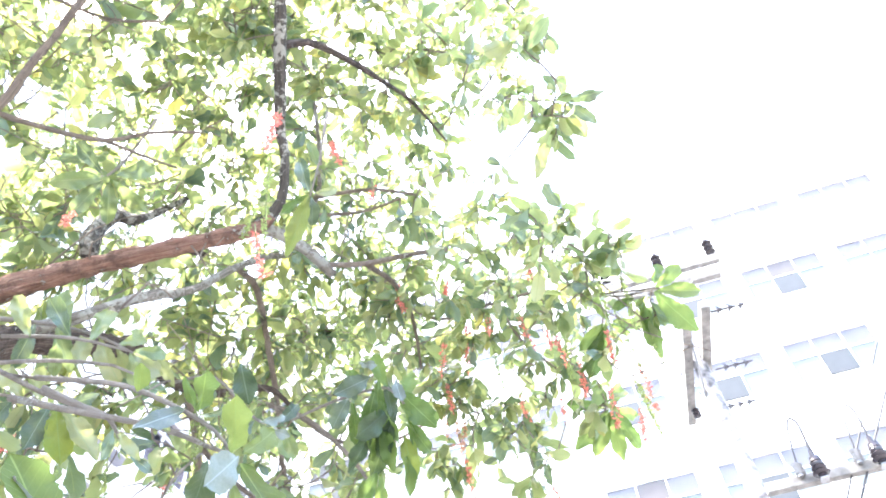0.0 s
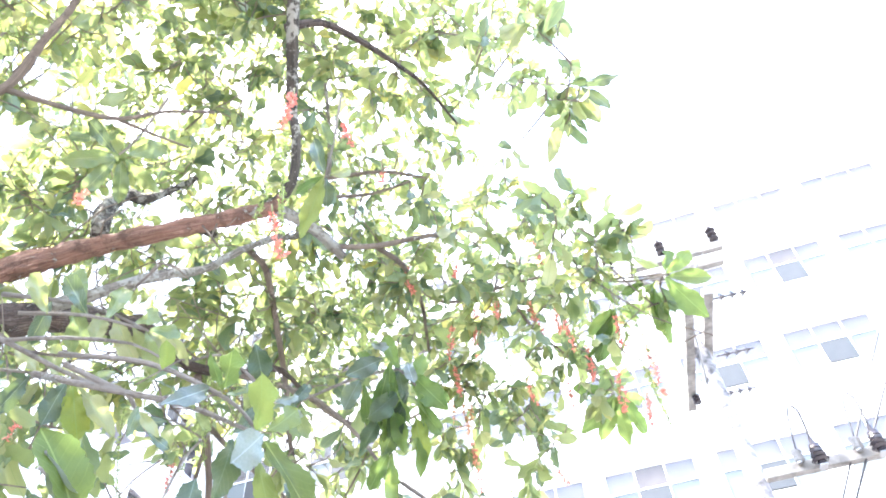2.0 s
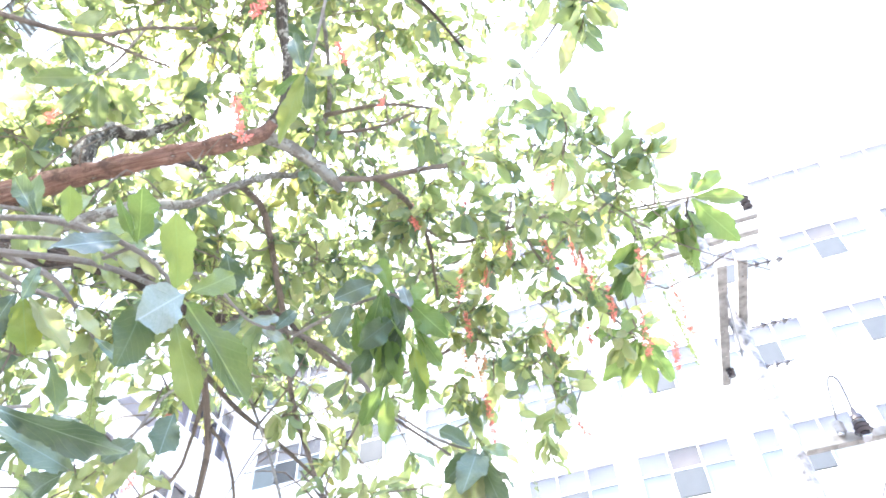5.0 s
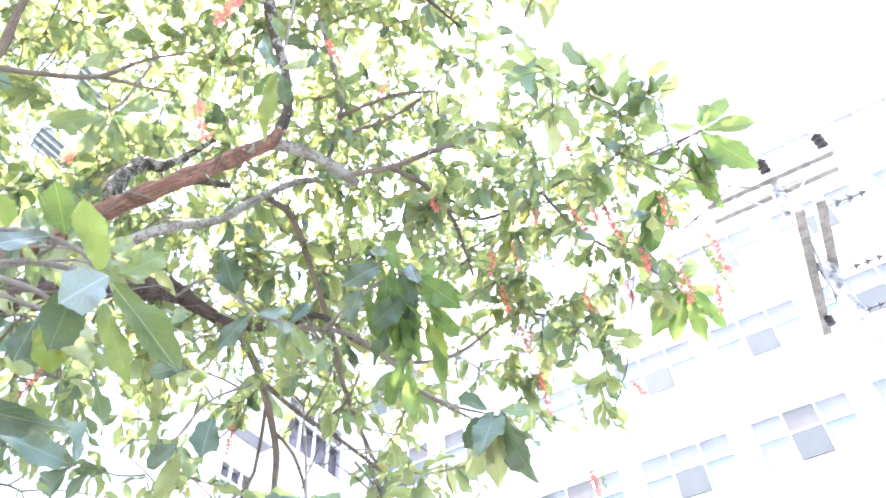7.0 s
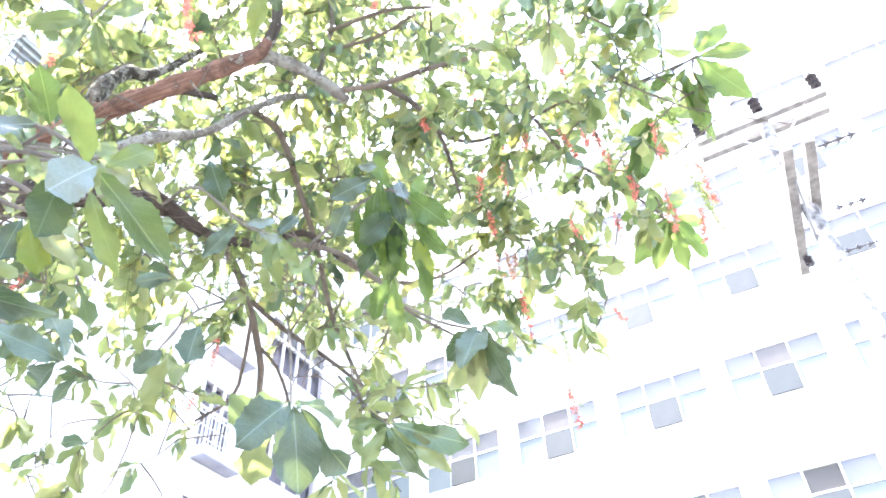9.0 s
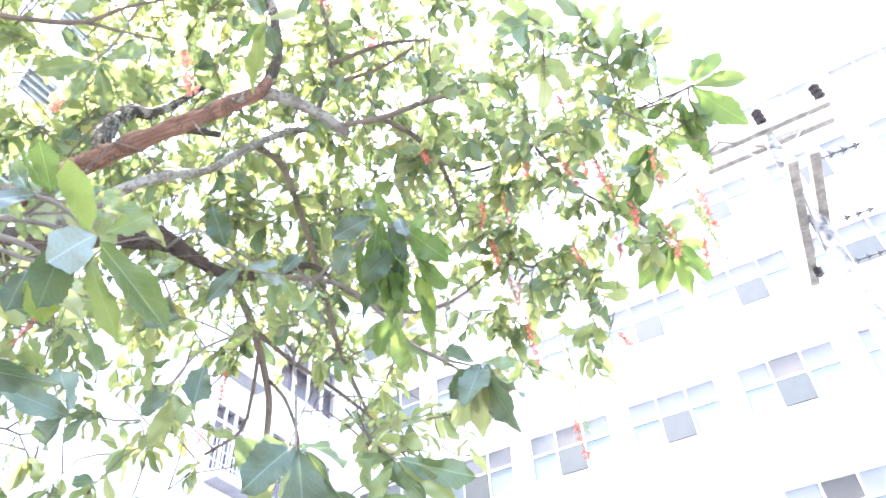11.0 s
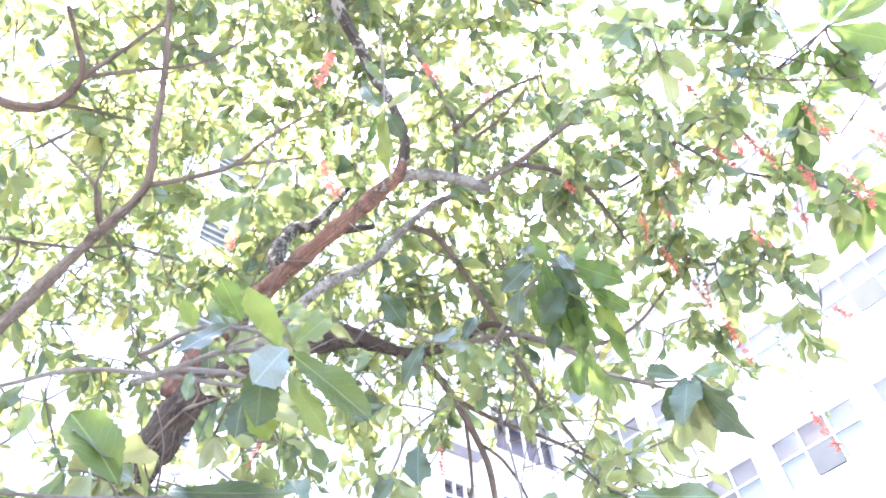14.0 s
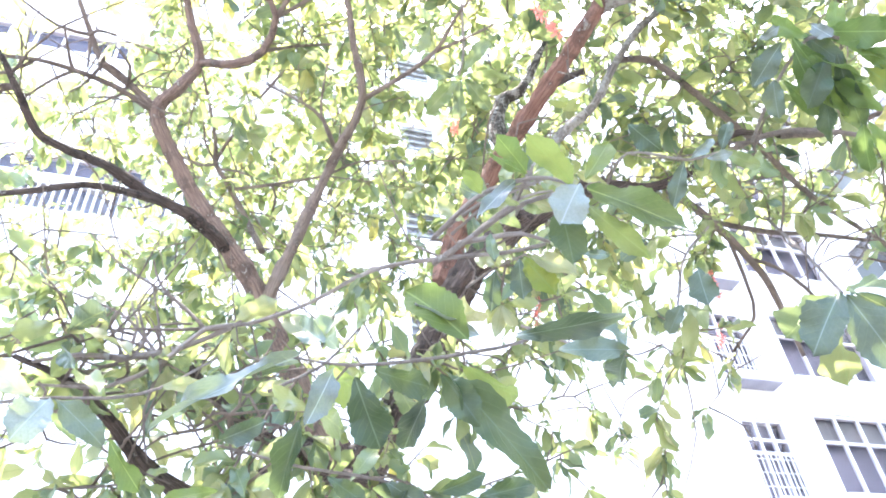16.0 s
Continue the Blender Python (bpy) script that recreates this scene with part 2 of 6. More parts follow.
# ---- mesh helpers ----
def mesh_object(name, verts, faces, mat, parent=None, uvs=None, smooth=False):
    me = bpy.data.meshes.new(name)
    me.from_pydata([tuple(v) for v in verts], [], [tuple(f) for f in faces])
    me.materials.append(mat)
    if uvs is not None:
        lay = me.uv_layers.new(name="UVMap")
        idx = np.empty(len(me.loops), dtype=np.int32)
        me.loops.foreach_get("vertex_index", idx)
        lay.data.foreach_set("uv", np.asarray(uvs, dtype=np.float32)[idx].ravel())
    if smooth:
        me.polygons.foreach_set("use_smooth", [True] * len(me.polygons))
    ob = new(name, me)
    if parent is not None:
        ob.parent = parent
    return ob


def part(name, bm, mat, parent, label=""):
    me = bpy.data.meshes.new(name)
    bm.to_mesh(me)
    bm.free()
    me.materials.append(mat)
    ob = new(name, me)
    ob.parent = parent
    if label:
        tagged(ob, label)
    return ob


def box(bm, lo, hi, bevel=0.0):
    size = [hi[i] - lo[i] for i in range(3)]
    mid = [(hi[i] + lo[i]) / 2 for i in range(3)]
    r = bmesh.ops.create_cube(bm, size=1.0, matrix=Matrix.Translation(mid) @ Matrix.Diagonal((*size, 1)))
    if bevel:
        edges = list({ed for v in r["verts"] for ed in v.link_edges})
        bmesh.ops.bevel(bm, geom=edges, offset=bevel, segments=1, affect="EDGES")
    return bm


def tube(points, sides=8, step=0.05, rough=0.0, seed=0):
    """A tapering tube along (x, y, z, radius) stations; returns verts, faces and uvs."""
    p = np.array(points, dtype=float)
    pts = np.vstack([2 * p[0] - p[1], p, 2 * p[-1] - p[-2]])
    line = []
    for i in range(1, len(pts) - 2):
        p0, p1, p2, p3 = pts[i - 1:i + 3]
        n = max(2, int(np.linalg.norm(p2[:3] - p1[:3]) / step))
        for k in range(n):
            s = k / n
            q = 0.5 * (2 * p1 + (p2 - p0) * s + (2 * p0 - 5 * p1 + 4 * p2 - p3) * s * s + (3 * p1 - p0 - 3 * p2 + p3) * s ** 3)
            q[3] = p1[3] + (p2[3] - p1[3]) * s
            line.append(q)
    line.append(p[-1])
    line = np.array(line)
    tang = np.gradient(line[:, :3], axis=0)
    tang /= np.linalg.norm(tang, axis=1)[:, None] + 1e-9
    side = np.cross(tang[0], (0.3, 0.2, 0.93))
    verts, uvs, faces, run = [], [], [], 0.0
    for i, (q, tg) in enumerate(zip(line, tang)):
        side = side - tg * (side @ tg)
        side /= np.linalg.norm(side)
        up = np.cross(tg, side)
        if i:
            run += np.linalg.norm(q[:3] - line[i - 1][:3])
        for k in range(sides):
            an = 2 * math.pi * k / sides
            d = side * math.cos(an) + up * math.sin(an)
            r = q[3]
            if rough:
                at = Vector(q[:3] * 9 + d * 1.3 + seed)
                r *= 1 + rough * noise.noise(at) + 0.6 * rough * noise.noise(at * 3.1) + 0.4 * rough * noise.noise(at * 7.7)
            verts.append(q[:3] + d * r)
            uvs.append((k / sides, run))
    for i in range(len(line) - 1):
        for k in range(sides):
            k2 = (k + 1) % sides
            faces.append((i * sides + k, i * sides + k2, (i + 1) * sides + k2, (i + 1) * sides + k))
    faces.append(tuple(range(sides))[::-1])
    faces.append(tuple((len(line) - 1) * sides + k for k in range(sides)))
    return verts, faces, uvs, line


def cylinder(bm_, p0, p1, r0, r1=None, sides=12):
    p0, p1 = Vector(p0), Vector(p1)
    d = p1 - p0
    bmesh.ops.create_cone(bm_, cap_ends=True, segments=sides, radius1=r0, radius2=r0 if r1 is None else r1, depth=d.length,
                          matrix=Matrix.Translation((p0 + p1) / 2) @ d.to_track_quat("Z", "Y").to_matrix().to_4x4())



def grid_frame(us, vs, solid, d0, d1, axis="x"):
    """One connected lattice: cells of the us x vs grid for which solid(i, j) holds, from depth d0 to d1. axis: along x (depth y) or along y (depth x)."""
    bm_ = bmesh.new()
    made = {}

    def vert(i, j, k):
        if (i, j, k) not in made:
            d = (d0, d1)[k]
            made[i, j, k] = bm_.verts.new((us[i], d, vs[j]) if axis == "x" else (d, us[i], vs[j]))
        return made[i, j, k]
    nu, nv = len(us) - 1, len(vs) - 1
    full = [[solid(i, j) for j in range(nv)] for i in range(nu)]
    for i in range(nu):
        for j in range(nv):
            if not full[i][j]:
                continue
            for k in (0, 1):
                bm_.faces.new([vert(i, j, k), vert(i + 1, j, k), vert(i + 1, j + 1, k), vert(i, j + 1, k)])
            for (di, dj), (a_, b_) in (((-1, 0), ((0, 0), (0, 1))), ((1, 0), ((1, 0), (1, 1))), ((0, -1), ((0, 0), (1, 0))), ((0, 1), ((0, 1), (1, 1)))):
                ii, jj = i + di, j + dj
                if 0 <= ii < nu and 0 <= jj < nv and full[ii][jj]:
                    continue
                bm_.faces.new([vert(i + a_[0], j + a_[1], 0), vert(i + b_[0], j + b_[1], 0), vert(i + b_[0], j + b_[1], 1), vert(i + a_[0], j + a_[1], 1)])
    bmesh.ops.recalc_face_normals(bm_, faces=bm_.faces)
    return bm_


# ---- ground ----
bm = bmesh.new()
box(bm, (-400, -400, -0.3), (400, 400, 0.0))
ground_mesh = bpy.data.meshes.new("ground")
bm.to_mesh(ground_mesh)
bm.free()
ground_mesh.materials.append(BOUNCE_GROUND)
tagged(new("ground", ground_mesh), "grey ground under the tree, out of view, toned to bounce light up", "ground", kind="structure")

# ---- main building, facing -y ----
WALL_Y, TOPS, PITCH, COL0 = 16.5, (2.15, 5.0, 7.85, 10.70, 13.45, 16.20, 18.65), 2.57, -0.32
UNIT, UP_H, LOW_H = 2.10, 0.55, 0.72
BX0, BX1, BTOP = -11.3, 14.9, 20.6
building = tagged(new("building"), "white plastered office block with rows of three-light windows", "building")
building.location = (0, WALL_Y, 0)


def add(name, bm_, mat, owner, label=""):
    """A part with its mesh in world coordinates under an owner that may stand anywhere."""
    ob = part(name, bm_, mat, owner, label)
    bpy.context.view_layer.update()
    ob.matrix_parent_inverse = owner.matrix_world.inverted()
    return ob


cols = [COL0 + PITCH * i for i in range(-4, 6) if BX0 + 0.3 < COL0 + PITCH * i and COL0 + PITCH * i + UNIT < BX1 - 0.2]
us = [BX0] + [v for c in cols for v in (c, c + UNIT)] + [BX1]
vs = [0.0] + [v for top in TOPS for v in (top - UP_H - (LOW_H if top < 18 else 0.0), top)] + [BTOP]
bm = grid_frame(us, vs, lambda i, j: i % 2 == 0 or j % 2 == 0, WALL_Y, WALL_Y + 0.25)
add("wall", bm, PLASTER, building, "white plaster front")
bm = bmesh.new()
box(bm, (BX0, WALL_Y + 0.25, BTOP - 0.6), (BX1, WALL_Y + 9.0, BTOP - 0.35))
add("roof", bm, CONCRETE, building)
bm = bmesh.new()
box(bm, (BX0, WALL_Y + 8.7, 0), (BX1, WALL_Y + 9.0, BTOP - 0.61))
box(bm, (BX1 - 0.25, WALL_Y + 0.26, 0), (BX1, WALL_Y + 8.69, BTOP - 0.61))
add("back_wall", bm, PLASTER, building)


def shared_box(name, lo, hi, mat):
    bm_ = bmesh.new()
    box(bm_, lo, hi)
    me = bpy.data.meshes.new(name)
    bm_.to_mesh(me)
    bm_.free()
    me.materials.append(mat)
    return me


def frame_mesh(w, up, low):
    """Window frame: rim, two mullions and a transom in one piece."""
    t, h = 0.035, up + low
    us = [0, t, w / 3 - t / 2, w / 3 + t / 2, 2 * w / 3 - t / 2, 2 * w / 3 + t / 2, w - t, w]
    vs = [-h, -h + t, -up - t / 2, -up + t / 2, -t, 0] if low else [-h, -h + t, -t, 0]
    bm_ = grid_frame(us, vs, lambda i, j: i % 2 == 0 or j % 2 == 0, 0.015, 0.075)
    me = bpy.data.meshes.new("window")
    bm_.to_mesh(me)
    bm_.free()
    me.materials.append(FRAME)
    return me


FRAME_TALL, FRAME_LOW = frame_mesh(UNIT, UP_H, LOW_H), frame_mesh(UNIT, UP_H, 0.0)
PW = UNIT / 3 - 0.035
PANE_UP = shared_box("pane", (0, 0.035, -UP_H + 0.03), (PW, 0.045, -0.05), GLASS)
PANE_BROWN = shared_box("pane", (0, 0.035, -UP_H + 0.03), (PW, 0.045, -0.05), BROWN)
PANE_LOW = shared_box("pane", (0, 0.035, -LOW_H + 0.05), (PW, 0.045, -0.03), FROSTED)
SASH = shared_box("sash", (0, 0.0, -LOW_H + 0.05), (PW, 0.010, -0.03), SASH_GLASS)
SILL_TALL = shared_box("sill", (-0.04, -0.05, -UP_H - LOW_H - 0.05), (UNIT + 0.04, 0.013, -UP_H - LOW_H - 0.002), FRAME)
SILL_LOW = shared_box("sill", (-0.04, -0.05, -UP_H - 0.05), (UNIT + 0.04, 0.013, -UP_H - 0.002), FRAME)
# added sheet behind the upper panes, coloured like sky mirrored in the glass
SKY_BACKING = shared_box("pane_backing", (0.0, 0.0, -UP_H), (UNIT, 0.02, 0.0), BLUE_GREY)
BACK = shared_box("inner_wall", (0.0, 0.0, -UP_H - LOW_H), (UNIT, 0.02, 0.0), BLUE_GREY)


def child(name, me, owner, m, label=""):
    ob = new(name, me)
    ob.parent = owner
    ob.matrix_local = m
    if label:
        tagged(ob, label)
    return ob


rng = random.Random(7)
for r, top in enumerate(TOPS):
    for c in cols:
        tall = top < 18
        w = child("window", FRAME_TALL if tall else FRAME_LOW, building, Matrix.Translation((c, 0, top)))
        idx = round((c - COL0) / PITCH)
        child("sill", SILL_TALL if tall else SILL_LOW, w, Matrix.Identity(4))
        brown = (r, idx) in ((3, 0), (3, -2), (5, 2), (2, -1), (4, 3))
        louvre = (r, idx) == (2, 0)
        for k in range(3):
            x = UNIT * k / 3 + (0.035 if k == 0 else 0.0175)
            if k == 1 and louvre:
                bm = bmesh.new()
                for s in range(14):
                    zz = -0.06 - s * (UP_H - 0.1) / 14
                    box(bm, (x, 0.07, zz - 0.02), (x + PW - 0.02, 0.10, zz))
                lv = part("louvre", bm, BROWN, w, "brown ventilation slats")
            else:
                child("pane", PANE_BROWN if (k == 1 and brown) else PANE_UP, w, Matrix.Translation((x if k else x - 0.01, 0, 0)))
            if tall:
                if k == 1 and (rng.random() < 0.6 or (r, idx) in ((3, -1), (4, 0), (4, -1), (3, -2))):
                    child("sash", SASH, w, pose(x - 0.01, 0.012, -UP_H, -2.5), "awning sash pushed open")
                else:
                    child("pane", PANE_LOW, w, Matrix.Translation((x if k else x - 0.01, 0, -UP_H)))
        child("inner_wall", BACK, w, Matrix.Translation((0, 0.24, 0))) if tall else None
        child("pane_backing", SKY_BACKING, w, Matrix.Translation((0, 0.085, 0.0)))

# ---- side wing, facing +x ----
WING_X, WY0, WY1 = -11.3, -16.0, 16.5
wing = tagged(new("wing"), "white side wing with bands of dark barred windows", "building")
wing.location = (WING_X, 0, 0)
# openings: y0, y1, top, height, kind
openings = []
for top in (6.00, 8.85, 11.65, 14.75, 17.60):
    openings.append((13.70, 16.30, top, 1.90, "ribbon"))
for top in (5.75, 8.60, 11.50):
    openings.append((11.72, 12.86, top, 1.90, "grille"))
for top in (10.45, 13.45, 16.45, 19.42):
    openings.append((4.50, 5.36, top, 0.92, "vent"))
openings.append((-6.20, -0.60, 12.75, 0.80, "band"))
for top, h in ((13.52, 0.60), (17.85, 0.80)):
    openings.append((-6.20, -1.10 if top < 15 else -2.0, top, h, "slot"))
levels = sorted({0.0, BTOP} | {o[2] for o in openings} | {round(o[2] - o[3], 3) for o in openings})
marks = sorted({WY0, WY1} | {o[0] for o in openings} | {o[1] for o in openings})


def wing_solid(i, j):
    ym, zm = (marks[i] + marks[i + 1]) / 2, (levels[j] + levels[j + 1]) / 2
    return not any(o[0] < ym < o[1] and o[2] - o[3] < zm < o[2] for o in openings)


bm = grid_frame(marks, levels, wing_solid, WING_X - 0.3, WING_X, "y")
add("wall", bm, PLASTER, wing, "white plaster side")
bm = bmesh.new()
box(bm, (WING_X - 9, WY0, BTOP - 0.6), (WING_X - 0.3, WY1 + 9, BTOP - 0.35))
add("roof", bm, CONCRETE, wing)
bm = bmesh.new()
box(bm, (WING_X - 9, WY0, 0), (WING_X - 8.7, WY1 + 9, BTOP - 0.61))
box(bm, (WING_X - 8.69, WY0, 0), (WING_X - 0.31, WY0 + 0.3, BTOP - 0.61))
box(bm, (WING_X - 8.69, WY1 + 8.7, 0), (WING_X, WY1 + 9, BTOP - 0.61))
add("back_wall", bm, PLASTER, wing)
SPLIT = {"ribbon": (4, 1), "grille": (3, 2), "band": (36, 0), "slot": (7, 0)}
BACKING = {"ribbon": DARKROOM, "grille": DARKROOM, "band": BLUE_GREY, "slot": SLATE}
for y0, y1, top, h, kind in openings:
    w, t = y1 - y0, 0.06 if kind != "band" else 0.045
    if kind == "vent":
        bm = bmesh.new()
        box(bm, (-0.30, 0, -h), (-0.28, w, 0))
        vent = part("vent", bm, DARKROOM, wing, "recessed vent with pale slats")
        vent.location = (0, y0, top)
        for k in range(4):
            bm = bmesh.new()
            box(bm, (-0.10, 0.01, -h * (k + 0.62) / 4), (-0.02, w - 0.01, -h * (k + 0.30) / 4))
            part("slat", bm, BLUE_GREY, vent)
        continue
    nv, nh = SPLIT[kind]
    us = [v for k in range(nv + 1) for v in (k * (w - t) / nv, k * (w - t) / nv + t)]
    vs = sorted([-h, -h + t, -t, 0.0] + ([-0.70, -0.64] if nh == 1 else [-0.81, -0.75, -0.51, -0.45] if nh == 2 else []))
    bm = grid_frame(us, vs, lambda i, j: i % 2 == 0 or j % 2 == 0, -0.16, -0.08, "y")
    win = part("window", bm, FRAME, wing)
    win.location = (0, y0, top)
    bm = bmesh.new()
    box(bm, (-0.125, t, -h + t), (-0.115, w - t, -t))
    part("pane", bm, GLASS, win)
    bm = bmesh.new()
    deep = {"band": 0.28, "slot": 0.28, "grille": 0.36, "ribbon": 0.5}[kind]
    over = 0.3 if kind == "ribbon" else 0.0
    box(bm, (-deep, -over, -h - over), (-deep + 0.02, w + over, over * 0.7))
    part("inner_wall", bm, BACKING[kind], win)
    if kind in ("ribbon", "grille"):
        bm = bmesh.new()
        box(bm, (0.002, -0.08, -h - 0.14), (0.14, w + 0.08, -h - 0.002), 0.01)
        part("sill", bm, PLASTER, win)
    if kind == "ribbon":
        bm = bmesh.new()
        box(bm, (-0.29, t, -0.62), (-0.27, w - t, -t))
        part("pane_backing", bm, BLUE_GREY, win, "pale lavender sheet behind the upper panes")
    if kind == "grille":
        for k in range(9):
            bm = bmesh.new()
            cylinder(bm, (-0.03, 0.07 + k * (w - 0.14) / 8, -h), (-0.03, 0.07 + k * (w - 0.14) / 8, -0.80), 0.012, sides=6)
            part("bar", bm, FRAME, win)
        for k in range(3):
            bm = bmesh.new()
            cylinder(bm, (-0.025, 0.02, -0.95 - 0.30 * k), (-0.025, w - 0.02, -0.95 - 0.30 * k), 0.012, sides=6)
            part("rail", bm, FRAME, win)
for z in (6.45, 9.33, 12.20):
    bm = bmesh.new()
    box(bm, (WING_X + 0.002, 11.66, z), (WING_X + 0.42, 12.92, z + 0.22), 0.015)
    slab = add("ledge", bm, PLASTER, wing, "white projecting slab")
    # added panel: the slab's underside shade put into a grey colour
    bm = bmesh.new()
    box(bm, (WING_X + 0.02, 11.69, z - 0.03), (WING_X + 0.40, 12.89, z - 0.002))
    add("shade_panel", bm, SHADE_PANEL, slab, "grey panel in place of the shade under the slab")

# ---- utility pole ----
PX, PY = 1.70, 9.15


pole = tagged(new("utility_pole"), "pale concrete utility pole with timber crossarms and insulators", "pole")
pole.location = (PX, PY, 0)
bm = bmesh.new()
cylinder(bm, (PX, PY, -0.2), (PX, PY, 9.85), 0.15, 0.085, 20)
add("shaft", bm, CONCRETE, pole, "mottled pale grey concrete")


def arm(lo, hi, turn=0.0):
    bm_ = bmesh.new()
    box(bm_, lo, hi, 0.008)
    ax = 0 if hi[0] - lo[0] > 0.5 else 1
    n = 9
    for k in range(n):
        p = [(lo[i] + hi[i]) / 2 for i in range(3)]
        p[ax] = lo[ax] + (hi[ax] - lo[ax]) * (k + 0.5) / n
        q = list(p)
        q[2] = lo[2] - 0.012
        cylinder(bm_, p, q, 0.014, sides=6)
    bmesh.ops.rotate(bm_, verts=bm_.verts, cent=lo, matrix=Matrix.Rotation(radians(turn), 3, "Z"))
    return add("crossarm", bm_, TIMBER, pole, "weathered grey timber crossarm")


for dy in (-0.20, 0.12):
    arm((0.78, PY + dy, 9.58), (2.56, PY + dy + 0.10, 9.72))
arm((PX - 0.135, 8.02, 7.93), (PX - 0.015, 10.5, 8.06), 4.0)
arm((PX + 0.115, 8.02, 7.93), (PX + 0.235, 9.70, 8.06), 4.0)
arm((1.78, PY - 0.20, 5.86), (3.7, PY - 0.09, 5.98))
for side in (-1, 1):
    for p0, p1 in (((PX + side * 0.55, PY - 0.15, 9.56), (PX, PY - 0.10, 8.95)), ((PX - 0.07, PY + side * 0.6, 7.95), (PX - 0.10, PY, 7.4))):
        bm = bmesh.new()
        cylinder(bm, p0, p1, 0.016, sides=6)
        add("brace", bm, STEEL, pole)


def insulator(base, direction, n, r, owner, pitch=0.055):
    """A string of porcelain sheds along a pin."""
    bm_ = bmesh.new()
    d = Vector(direction).normalized()
    p = Vector(base)
    cylinder(bm_, p, p + d * (pitch * (n + 1.2)), 0.014, sides=8)
    for k in range(n):
        q = p + d * (pitch * (k + 0.7))
        cylinder(bm_, q, q + d * pitch * 0.2, r * 0.55, r, 14)
        cylinder(bm_, q + d * pitch * 0.2, q + d * pitch * 0.62, r, r * 0.42, 14)
        cylinder(bm_, q + d * pitch * 0.62, q + d * pitch, r * 0.42, r * 0.42, 14)
    return add("insulator", bm_, PORCELAIN, owner, "dark brown ribbed porcelain insulator")


for x in (0.88, 1.70, 2.50):
    insulator((x, PY - 0.15, 9.72), (0, 0, 1), 3, 0.080, pole, 0.098)
    v, f, u, _ = tube([(x, PY - 0.15, 10.05, 0.007), (x + 0.02, PY - 0.13, 10.16, 0.007), (x - 0.02, PY - 0.10, 10.26, 0.006), (x + 0.05, PY - 0.02, 10.24, 0.005)], 6)
    ob = mesh_object("tie_wire", v, f, STEEL, pole, u, True)
    ob.matrix_parent_inverse = pole.matrix_world.inverted()
for y in (8.22, 9.42, 10.36):
    p = Vector((PX + 0.2, y, 8.0))
    bm = bmesh.new()
    cylinder(bm, p, p + Vector((0.52, 0.05, 0.03)), 0.011, sides=8)
    string = add("insulator", bm, PORCELAIN, pole, "dead-end string of three dark discs")
    for k in range(3):
        q = p + Vector((0.12 + 0.14 * k, 0.02 * k, 0.01 * k))
        bm = bmesh.new()
        cylinder(bm, q, q + Vector((0.035, 0, 0)), 0.062, 0.034, 12)
        cylinder(bm, q + Vector((0.034, 0, 0)), q + Vector((0.06, 0, 0)), 0.022, 0.022, 8)
        add("disc", bm, PORCELAIN, string, "dark porcelain disc")
bm = bmesh.new()
for q in range(3):
    cylinder(bm, (1.52, 10.1, 7.78 + 0.05 * q), (1.52, 10.1, 7.80 + 0.05 * q), 0.04, 0.06, 12)
    cylinder(bm, (1.52, 10.1, 7.80 + 0.05 * q), (1.52, 10.1, 7.825 + 0.05 * q), 0.06, 0.035, 12)
add("insulator", bm, PORCELAIN, pole)
for x in (2.38, 3.02):
    bm = bmesh.new()
    ay = PY - 0.31
    for q in range(4):
        cylinder(bm, (x, ay, 5.86 + 0.055 * q), (x, ay, 5.89 + 0.055 * q), 0.07, 0.098 - 0.012 * q, 16)
        cylinder(bm, (x, ay, 5.89 + 0.055 * q), (x, ay, 5.915 + 0.055 * q), 0.098 - 0.012 * q, 0.06, 16)
    cylinder(bm, (x, ay, 5.84), (x, ay, 6.17), 0.05, 0.025, 12)
    bmesh.ops.remove_doubles(bm, verts=bm.verts, dist=0.0005)
    add("surge_arrester", bm, PORCELAIN, pole, "dark round arrester on the low crossarm")
    bm = bmesh.new()
    box(bm, (x - 0.02, ay - 0.01, 5.82), (x + 0.02, PY - 0.19, 5.86), 0.004)
    box(bm, (x - 0.045, ay - 0.05, 5.80), (x + 0.045, ay + 0.05, 5.82), 0.004)
    add("bracket", bm, STEEL, pole)
    v, f, u, _ = tube([(x, ay, 6.16, 0.014), (x + 0.015, ay, 6.40, 0.014), (x + 0.02, ay + 0.02, 6.57, 0.015), (x - 0.03, ay + 0.04, 6.66, 0.013),
                       (x - 0.09, ay + 0.05, 6.57, 0.011), (x - 0.15, ay + 0.05, 6.30, 0.010), (x - 0.19, ay + 0.05, 6.06, 0.010)], 6)
    ob = mesh_object("jumper_cable", v, f, RUBBER, pole, u, True)
    ob.matrix_parent_inverse = pole.matrix_world.inverted()
    bm = bmesh.new()
    for q in range(3):
        cylinder(bm, (x - 0.20, PY - 0.24, 5.96 + 0.045 * q), (x - 0.19, PY - 0.24, 5.99 + 0.045 * q), 0.045, 0.062, 10)
    cylinder(bm, (x - 0.20, PY - 0.24, 5.93), (x - 0.19, PY - 0.24, 6.10), 0.035, 0.03, 10)
    add("fuse_cutout", bm, STEEL, pole)
